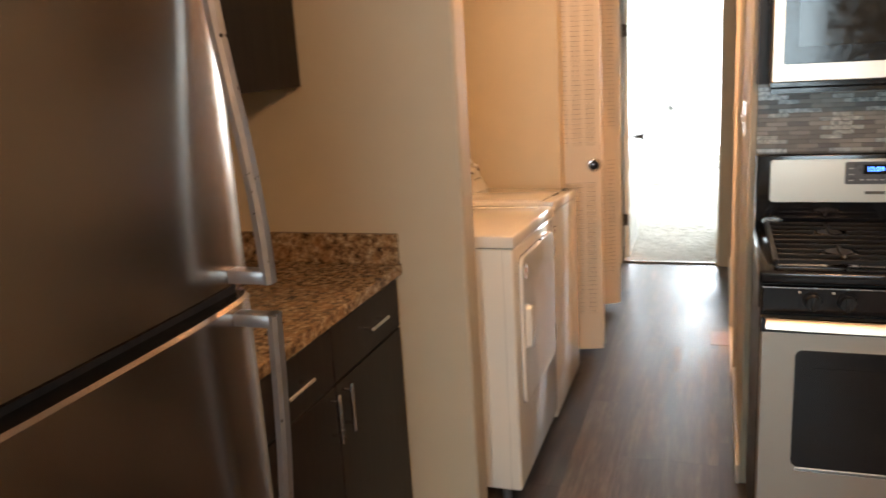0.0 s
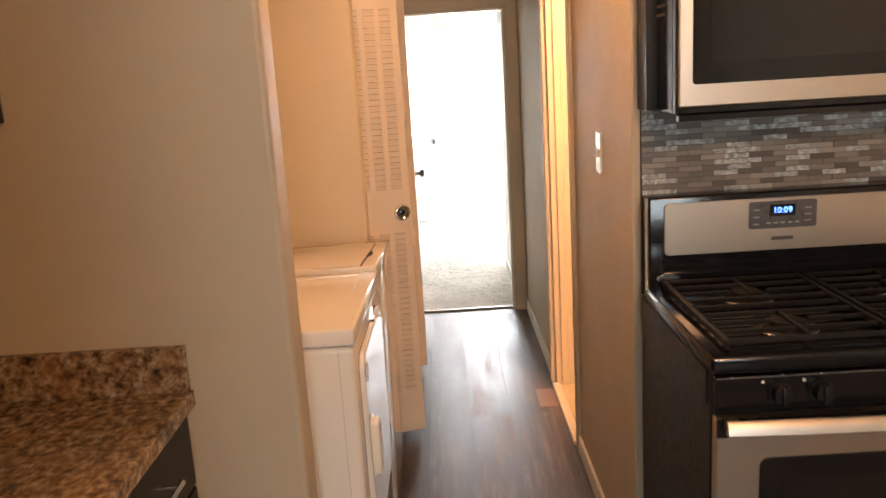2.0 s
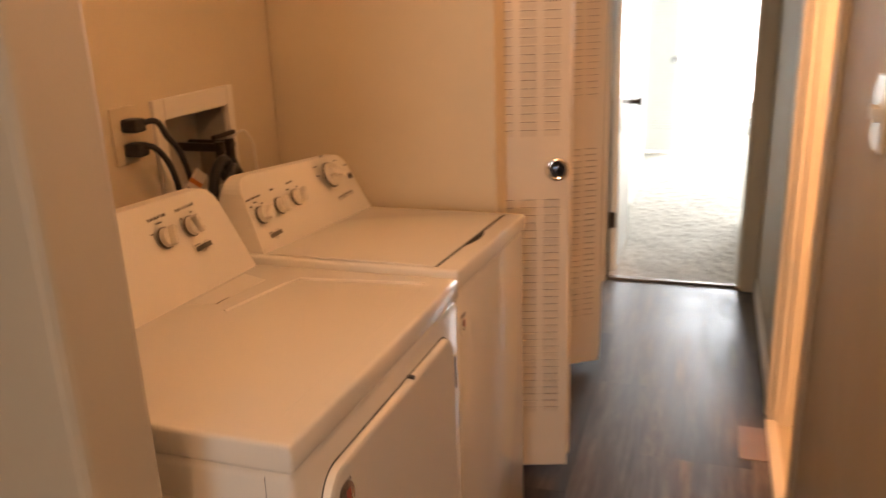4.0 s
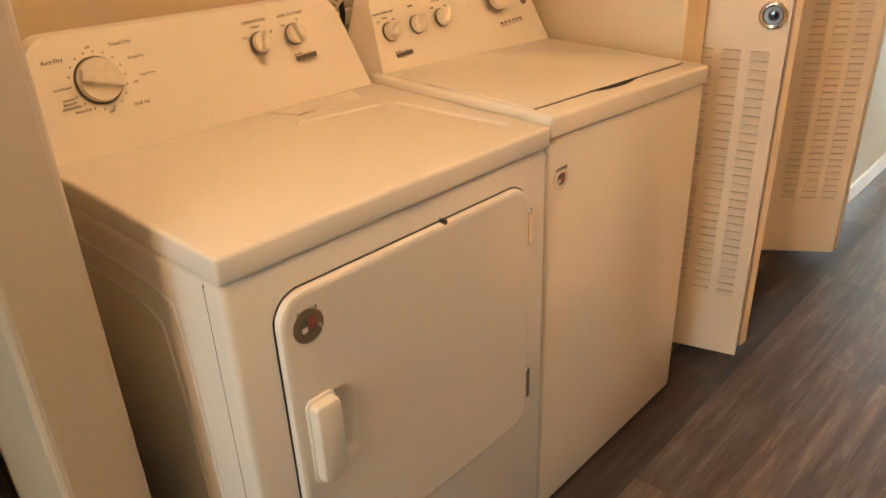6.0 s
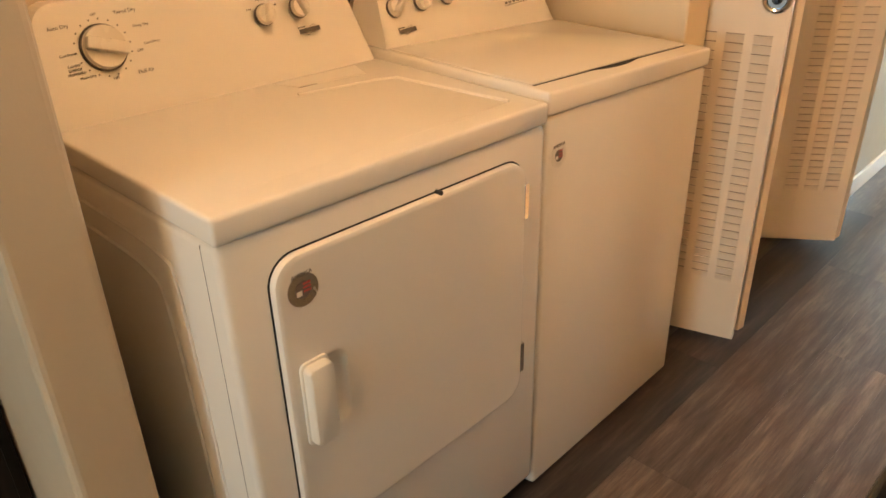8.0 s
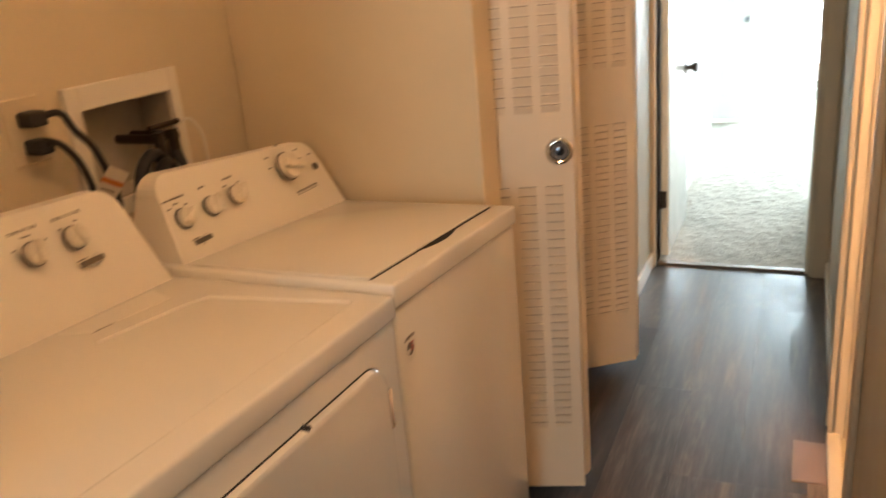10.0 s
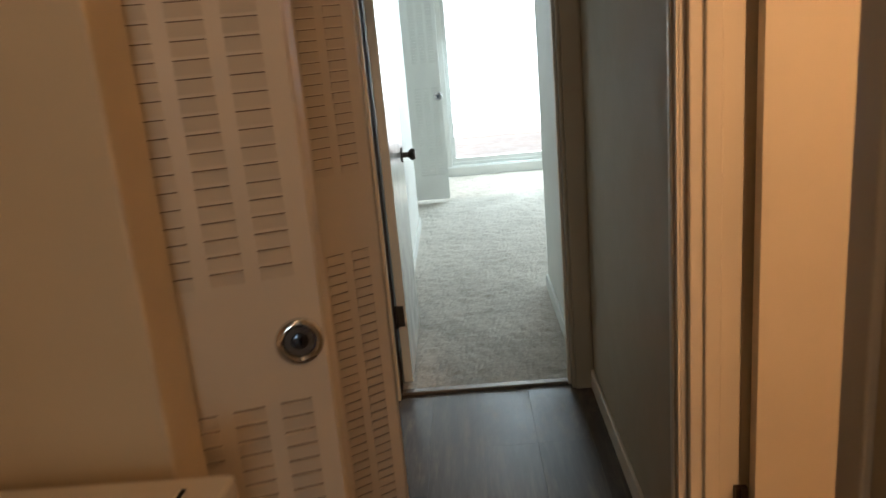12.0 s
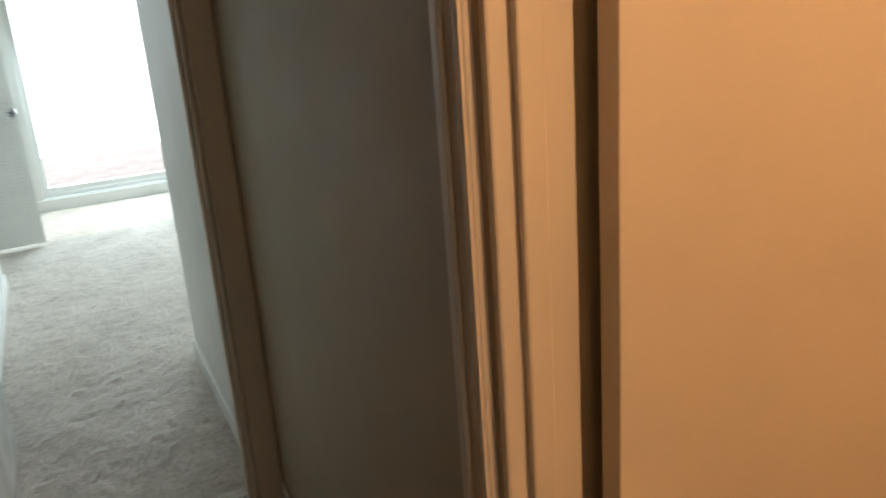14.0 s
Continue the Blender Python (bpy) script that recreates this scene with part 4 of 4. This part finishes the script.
def dryer():
    d = thing("dryer", "cream enamel front-loading clothes dryer with a square door", "dryer", "laundry machines")
    y0, y1 = 3.03, 3.702
    part("body", B(-1.20, FX, y0, y1, 0.062, 0.9285, bevel=0.012, seg=3), ENAMEL, d, "", True)
    part("dark_seam", B(-1.19, FX - 0.012, y0 + 0.01, y1 - 0.01, 0.924, 0.9325), DARK, d)
    for a in (-1.15, FX - 0.07):
        for b in (y0 + 0.06, y1 - 0.06):
            part("levelling_foot", tube(bmesh.new(), (a, b, 0), (a, b, 0.066), 0.016), HANDLE_GREY, d)
    top = part("top_panel", B(-1.21, FX + 0.004, y0 - 0.002, y1 + 0.001, 0.9302, 0.972, bevel=0.007, seg=3), ENAMEL, d, "glossy top panel", True)
    # shallow raised ridge on the top
    bm = bmesh.new()
    hose(bm, [(-0.89, 3.42, 0.972), (-0.865, 3.59, 0.972)], 0.0042)
    hose(bm, [(-0.865, 3.59, 0.972), (-0.85, 3.622, 0.972), (-0.605, 3.655, 0.972)], 0.0042)
    hose(bm, [(-0.60, 3.655, 0.972), (-0.60, y0 + 0.06, 0.972)], 0.0006)
    part("embossed_ridge", bm, ENAMEL, top, "", True)
    bm = slab(bmesh.new(), [(-0.975, 3.43), (-0.93, 3.45), (-0.915, 3.60), (-0.975, 3.625)], lambda u, v, q: Vector((u, v, 0.9705 + q)), 0.0027)
    lint = part("lint_lid", bm, ENAMEL, d, "flush lint screen lid")
    part("lint_seam", B(-0.928, -0.926, 3.45, 3.60, 0.972, 0.9727), INK, lint)
    # side panel embossing
    bm = bmesh.new()
    for k, inset in enumerate((0.0, 0.045)):
        hose(bm, smooth_path([(-0.66 - inset, y0, 0.10), (-0.66 - inset, y0, 0.5), (-0.675 - inset, y0, 0.81 - inset), (-0.71 - inset, y0, 0.865 - inset), (-0.9, y0, 0.875 - inset), (-1.15, y0, 0.875 - inset)]), 0.004, 8)
    part("side_emboss", bm, ENAMEL, d, "", True)
    part("corner_seam", B(FX - 0.036, FX - 0.0355, y0 - 0.0006, y0 + 0.002, 0.07, 0.922), INK, d)
    # door
    o = rounded(3.098, 3.636, 0.355, 0.884, 0.045, 8)
    part("door_gap", slab(bmesh.new(), rounded(3.095, 3.639, 0.352, 0.887, 0.048, 8), lambda u, v, q: Vector((FX - 0.001 + q, u, v)), 0.0018), DARK, d)
    door = part("door", recessed_slab(o, rounded(3.150, 3.206, 0.566, 0.706, 0.022), lambda u, v, q: Vector((FX + q, u, v)), 0.013, 0.007, 0.010), ENAMEL, d, "rounded square loading door with a finger hollow", True)
    part("handle_base", slab(bmesh.new(), rounded(3.118, 3.170, 0.558, 0.711, 0.012), lambda u, v, q: Vector((FX + 0.013 + q, u, v)), 0.004, 0.002), PLASTIC, door, "", True)
    part("pull_handle", slab(bmesh.new(), rounded(3.122, 3.167, 0.563, 0.706, 0.010), lambda u, v, q: Vector((FX + 0.0168 + q, u, v)), 0.017, 0.007), PLASTIC, door, "cream plastic pull handle", True)
    for z in (0.448, 0.80):
        part("hinge", B(FX + 0.002, FX + 0.0145, 3.629, 3.6395, z - 0.035, z + 0.035, bevel=0.001), SHINY, door, "chrome door hinge")
    bm = bmesh.new()
    tube(bm, (FX + 0.0005, 3.42, 0.886), (FX + 0.012, 3.42, 0.886), 0.004)
    part("door_bumper", bm, RUBBER, d)
    round_badge(door, 3.142, 0.829, FX + 0.013, CHROME)
    DIAL_Y, DIAL_Z = 3.157, 1.068
    marks = [("Timed Dry", 3.215, 1.118, 0.0095), ("Auto Dry", 3.085, 1.112, 0.0095), ("Damp Dry", 3.236, 1.09, 0.007), ("Cool Down", 3.246, 1.058, 0.0065), ("OFF", 3.218, 1.048, 0.007), ("Fluff Air", 3.215, 1.012, 0.0095), ("OFF", 3.155, 1.012, 0.007), ("More Dry", 3.105, 1.024, 0.007), ("ENERGY", 3.088, 1.04, 0.0065), ("PREFERRED", 3.088, 1.033, 0.0065), ("Less Dry", 3.088, 1.047, 0.006), ("Cool Down", 3.084, 1.066, 0.006), ("OFF", 3.155, 1.122, 0.006), ("TEMPERATURE", 3.463, 1.098, 0.008), ("Medium", 3.463, 1.089, 0.0055), ("Low", 3.435, 1.076, 0.0055), ("High", 3.49, 1.076, 0.0055), ("PUSH TO START", 3.545, 1.096, 0.008), ("Off", 3.522, 1.08, 0.0055), ("On", 3.556, 1.085, 0.0055)]
    marks = [(text, DIAL_Y + (y - 3.152) * 0.86, DIAL_Z + (z - 1.066) * 0.86, size * 0.9) if y < 3.4 else (text, y, z, size) for text, y, z, size in marks]
    c, face = console(d, y0, y1 - 0.01, 0.969, 1.15, [(3.463, 1.062, -20), (3.54, 1.062, 15)], (DIAL_Y, DIAL_Z, 70, 0.0355), marks, -0.003, 0.004)
    bm = bmesh.new()
    for k in range(18):
        a = k * math.tau / 18
        box(bm, 0.045 * math.cos(a) - 0.0012, 0.045 * math.cos(a) + 0.0012, 0.045 * math.sin(a) - 0.0012, 0.045 * math.sin(a) + 0.0012, 0, 0.0004)
    part("dial_ticks", bm, INK, c).matrix_local = face(DIAL_Y, DIAL_Z, 0.0004)
    maker_mark(c, face(3.55, 1.02, 0.0005))
    return d


settle(dryer(), 3.03, 0.05)


def washer():
    w = thing("washing_machine", "cream enamel top-loading washing machine with a closed lid", "washing machine", "laundry machines")
    y0, y1 = 3.709, 4.303
    part("body", B(-1.20, FX - 0.004, y0, y1, 0.02, 0.9085, bevel=0.010, seg=3), ENAMEL, w, "", True)
    part("dark_seam", B(-1.19, FX - 0.014, y0 + 0.01, y1 - 0.01, 0.904, 0.9125), DARK, w)
    for a in (-1.15, FX - 0.07):
        for b in (y0 + 0.05, y1 - 0.05):
            part("levelling_foot", tube(bmesh.new(), (a, b, 0), (a, b, 0.03), 0.018), RUBBER, w)
    top = part("top_deck", B(-1.21, FX + 0.002, y0 - 0.001, y1 + 0.001, 0.9102, 0.954, bevel=0.007, seg=3), ENAMEL, w, "glossy top deck", True)
    ly0, ly1 = y0 + 0.010, y1 - 0.034
    # dark sheet that draws the gap and shadow line along the lid's front
    part("lid_gap", B(-0.976, -0.602, ly0 + 0.004, ly1 + 0.001, 0.9535, 0.9548), DARK, top)
    lid = part("lid", B(-0.975, -0.606, ly0, ly1, 0.9538, 0.958, bevel=0.003, seg=3), ENAMEL, w, "flat closed lid", True)
    ym = (ly0 + ly1) / 2
    grip = [(-0.606 + 0.016 * math.sin(math.pi * k / 14) ** 0.8 if 0 < k < 14 else -0.606, ym - 0.095 + 0.18 * k / 14) for k in range(15)]
    part("finger_slot", slab(bmesh.new(), grip + [(-0.6065, ym + 0.085), (-0.6065, ym - 0.095)], lambda u, v, q: Vector((u, v, 0.9543 + q)), 0.0012), DARK, lid, "dark finger slot")
    round_badge(w, 3.748, 0.826, FX - 0.004, PAPER, 0.023)
    marks = [("WASH TEMPERATURE", 3.79, 1.062, 0.006), ("Hot", 3.77, 1.048, 0.005), ("Cold", 3.812, 1.046, 0.005), ("Warm", 3.79, 1.053, 0.005), ("RINSE", 3.87, 1.062, 0.006), ("LOAD SIZE", 3.948, 1.06, 0.006), ("Small", 3.93, 1.048, 0.005), ("Large", 3.97, 1.046, 0.005), ("CYCLE", 4.14, 1.082, 0.006), ("Normal", 4.09, 1.066, 0.005), ("Heavy", 4.086, 1.045, 0.005), ("Casual", 4.196, 1.06, 0.005), ("Rinse", 4.197, 1.04, 0.005), ("START", 4.237, 1.04, 0.0045)]
    c, face = console(w, y0 + 0.008, y1, 0.950, 1.112, [(3.792, 1.025, -50), (3.872, 1.025, -15), (3.95, 1.025, -30)], (4.142, 1.035, 70, 0.031), marks, -0.016, -0.003)
    bm = bmesh.new()
    for k in range(6):
        box(bm, -0.04 + 0.014 * k, -0.031 + 0.014 * k, -0.002, 0.003, 0, 0.0005)
    box(bm, -0.042, 0.042, -0.006, -0.0045, 0, 0.0004)
    part("status_lights", bm, INK, c).matrix_local = face(4.172, 0.978, 0.0005)
    bm = bmesh.new()
    tube(bm, (0, 0, 0), (0, 0, 0.003), 0.0085, 0.008, 20)
    part("start_button", bm, INK, c, "dark round start button").matrix_local = face(4.236, 1.012)
    maker_mark(c, face(3.812, 0.978, 0.0005))
    return w


settle(washer(), 3.709, 0.086)


def utility_box():
    u = thing("washer_outlet_box", "recessed cream plastic washer valve box in the wall", "outlet box")
    x = -1.28
    y0, y1, z0, z1 = 3.832, 4.085, 1.02, 1.213
    bm = bmesh.new()
    for a in ((y0 - 0.037, y0, z0 - 0.035, z1 + 0.048), (y1, y1 + 0.028, z0 - 0.035, z1 + 0.048), (y0, y1, z1, z1 + 0.048), (y0, y1, z0 - 0.035, z0)):
        box(bm, x, x + 0.012, *a, bevel=0.003)
    part("box_rim", bm, PLASTIC, u)
    tray = bmesh.new()
    box(tray, x - 0.090, x - 0.086, y0, y1, z0, z1)
    for a in ((y0, y0 + 0.004, z0, z1), (y1 - 0.004, y1, z0, z1), (y0 + 0.004, y1 - 0.004, z0, z0 + 0.004), (y0 + 0.004, y1 - 0.004, z1 - 0.004, z1)):
        box(tray, x - 0.086, x - 0.001, *a)
    part("box_tray", tray, plain("grey_box_inside", (0.42, 0.37, 0.30), 0.6), u, "deep grey-beige plastic tray of the box")
    for y, mat in ((4.0, BRONZE), (4.045, BRONZE)):
        bm = bmesh.new()
        tube(bm, (x - 0.086, y, 1.12), (x + 0.04, y, 1.12), 0.011)
        tube(bm, (x + 0.03, y, 1.135), (x + 0.03, y, 1.085), 0.012)
        tube(bm, (x + 0.03, y - 0.022, 1.148), (x + 0.03, y + 0.022, 1.148), 0.006)
        part("valve", bm, mat, u, "dull brass water valve", True)
    o = thing("wall_outlet", "cream duplex wall outlet with two black plugs", "wall outlet")
    bm = slab(bmesh.new(), rounded(3.665, 3.745, 1.14, 1.262, 0.005), lambda a, b, d: Vector((x + d, a, b)), 0.006, 0.003)
    part("cover_plate", bm, CREAM, o)

    def cord(name, label, pts, r, mat):
        ob = part(name, hose(bmesh.new(), smooth_path(pts), r), mat, None, "", True)
        return tagged(ob, label, "cord")

    for k, z in enumerate((1.223, 1.172)):
        c = cord("power_cord", "black power cord plugged into the wall outlet", [(x + 0.03, 3.705, z), (x + 0.055, 3.72 + 0.02 * (1 - k), z + 0.004), (x + 0.07, 3.742 + 0.01 * (1 - k), z - 0.03), (x + 0.08, 3.752 + 0.03 * (1 - k), z - 0.08), (x + 0.085, 3.755 + 0.05 * (1 - k), 1.03), (x + 0.09, 3.76, 0.955)], 0.0065, RUBBER)
        part("plug", B(x + 0.006, x + 0.045, 3.688, 3.724, z - 0.014, z + 0.014, bevel=0.005), RUBBER, c, "moulded black plug")
    cord("washer_hose", "black rubber washer hose curving out of the box", [(x + 0.03, 4.0, 1.085), (x + 0.05, 3.985, 1.05), (x + 0.085, 3.95, 1.075), (x + 0.1, 3.905, 1.112), (x + 0.105, 3.86, 1.09), (x + 0.1, 3.845, 1.03), (x + 0.09, 3.85, 0.955)], 0.0125, RUBBER)
    cord("washer_hose", "black rubber washer hose curving out of the box", [(x + 0.03, 4.045, 1.085), (x + 0.06, 4.03, 1.03), (x + 0.1, 3.97, 1.05), (x + 0.115, 3.92, 1.09), (x + 0.12, 3.885, 1.06), (x + 0.1, 3.875, 0.955)], 0.0125, RUBBER)
    cord("grey_tube", "thin pale plastic tube at the valve box", [(x + 0.03, 4.05, 1.13), (x + 0.05, 4.08, 1.15), (x + 0.06, 4.105, 1.11), (x + 0.06, 4.11, 1.05), (x + 0.07, 4.11, 0.955)], 0.003, PLASTIC)
    for y, z, tilt, lean in ((3.765, 1.075, 25, -30), (3.70, 1.03, 12, 60)):
        t = part("warning_tag", B(-0.0008, 0.0008, -0.032, 0.032, -0.045, 0.045), PAPER)
        t.matrix_world = pose(x + 0.105, y, z, lean, tilt, 0)
        tagged(t, "white paper tag with an orange stripe on the cord", "tag")
        part("stripe", B(-0.0012, 0.0012, -0.032, 0.032, 0.012, 0.022), ORANGE, t)
        bm = bmesh.new()
        for k in range(4):
            box(bm, -0.0012, 0.0012, -0.026, 0.024 - 0.006 * (k % 2), -0.035 + 0.011 * k, -0.032 + 0.011 * k)
        part("print_lines", bm, INK, t)


utility_box()


# ---- ceiling lamps ----
# fixtures out of view, added with an assumed shape to go with the bulbs
def ceiling_lamp(x, y, label):
    c = thing("ceiling_light", label, "ceiling light", "ceiling lights")
    bm = bmesh.new()
    tube(bm, (x, y, TOP), (x, y, TOP - 0.03), 0.14, 0.13, 32)
    part("base_plate", bm, CHROME, c, "", True)
    bm = bmesh.new()
    tube(bm, (x, y, TOP - 0.03), (x, y, TOP - 0.05), 0.12, 0.10, 32)
    part("diffuser", bm, LIT, c, "lit frosted glass diffuser", True)


ceiling_lamp(-0.2, 3.35, "unseen flush ceiling light with a frosted glass bowl")
ceiling_lamp(0.62, 3.74, "unseen flush ceiling light with a frosted glass bowl")
ceiling_lamp(0.35, 0.6, "unseen flush ceiling light with a frosted glass bowl")

# ---- pieces of the backsplash and floor ----
splash = setting("backsplash", B(0.176, 1.10, 3.350, 3.3595, 0.92, 1.404), GROUT, "grey mosaic backsplash of stone and glass strips", "backsplash")
TW, TH = 0.0615, 0.0138
tile_bm = B(-TW / 2 + 0.0006, TW / 2 - 0.0006, -0.0035, 0.0, -TH / 2 + 0.0006, TH / 2 - 0.0006)
tile_mesh = bpy.data.meshes.new("tile")
tile_bm.to_mesh(tile_mesh)
tile_bm.free()
tile_mesh.materials.append(TILE)
row = 0
z = 1.404 - TH / 2
while z > 1.18:
    x = 0.177 + TW / 2 - (0.0, 0.5, 0.08, 0.56, 0.03, 0.47)[row % 6] * TW
    while x < 1.03:
        left = max(x - TW / 2, 0.177)
        w = x + TW / 2 - left
        if w > 0.006:
            t = new("tile", tile_mesh)
            t.parent, t.location = splash, (left + w / 2, 3.3505 - random.uniform(0.0, 0.001), z)
            t.scale.x = w / TW
        x += TW
    z -= TH
    row += 1

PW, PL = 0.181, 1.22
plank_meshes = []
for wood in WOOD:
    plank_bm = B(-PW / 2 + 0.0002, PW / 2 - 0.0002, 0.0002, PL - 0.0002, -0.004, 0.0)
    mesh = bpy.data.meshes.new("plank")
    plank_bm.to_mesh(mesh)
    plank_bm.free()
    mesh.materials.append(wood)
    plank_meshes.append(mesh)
for i in range(-6, 14):  # strips across the floor; the boards beside the machines are darker
    x = -0.457 + PW / 2 + PW * i
    y = -2.3 - PL * random.random()
    while y < 6.34:
        length = min(PL, 6.343 - y)
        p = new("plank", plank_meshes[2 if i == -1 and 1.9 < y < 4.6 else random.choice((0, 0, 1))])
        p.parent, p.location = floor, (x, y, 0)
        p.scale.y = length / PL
        y += PL
part("floor_patch", B(0.045, 0.142, 4.745, 4.955, 0.0, 0.0025, bevel=0.0008), PATCH, floor, "short pinkish offcut of plank")
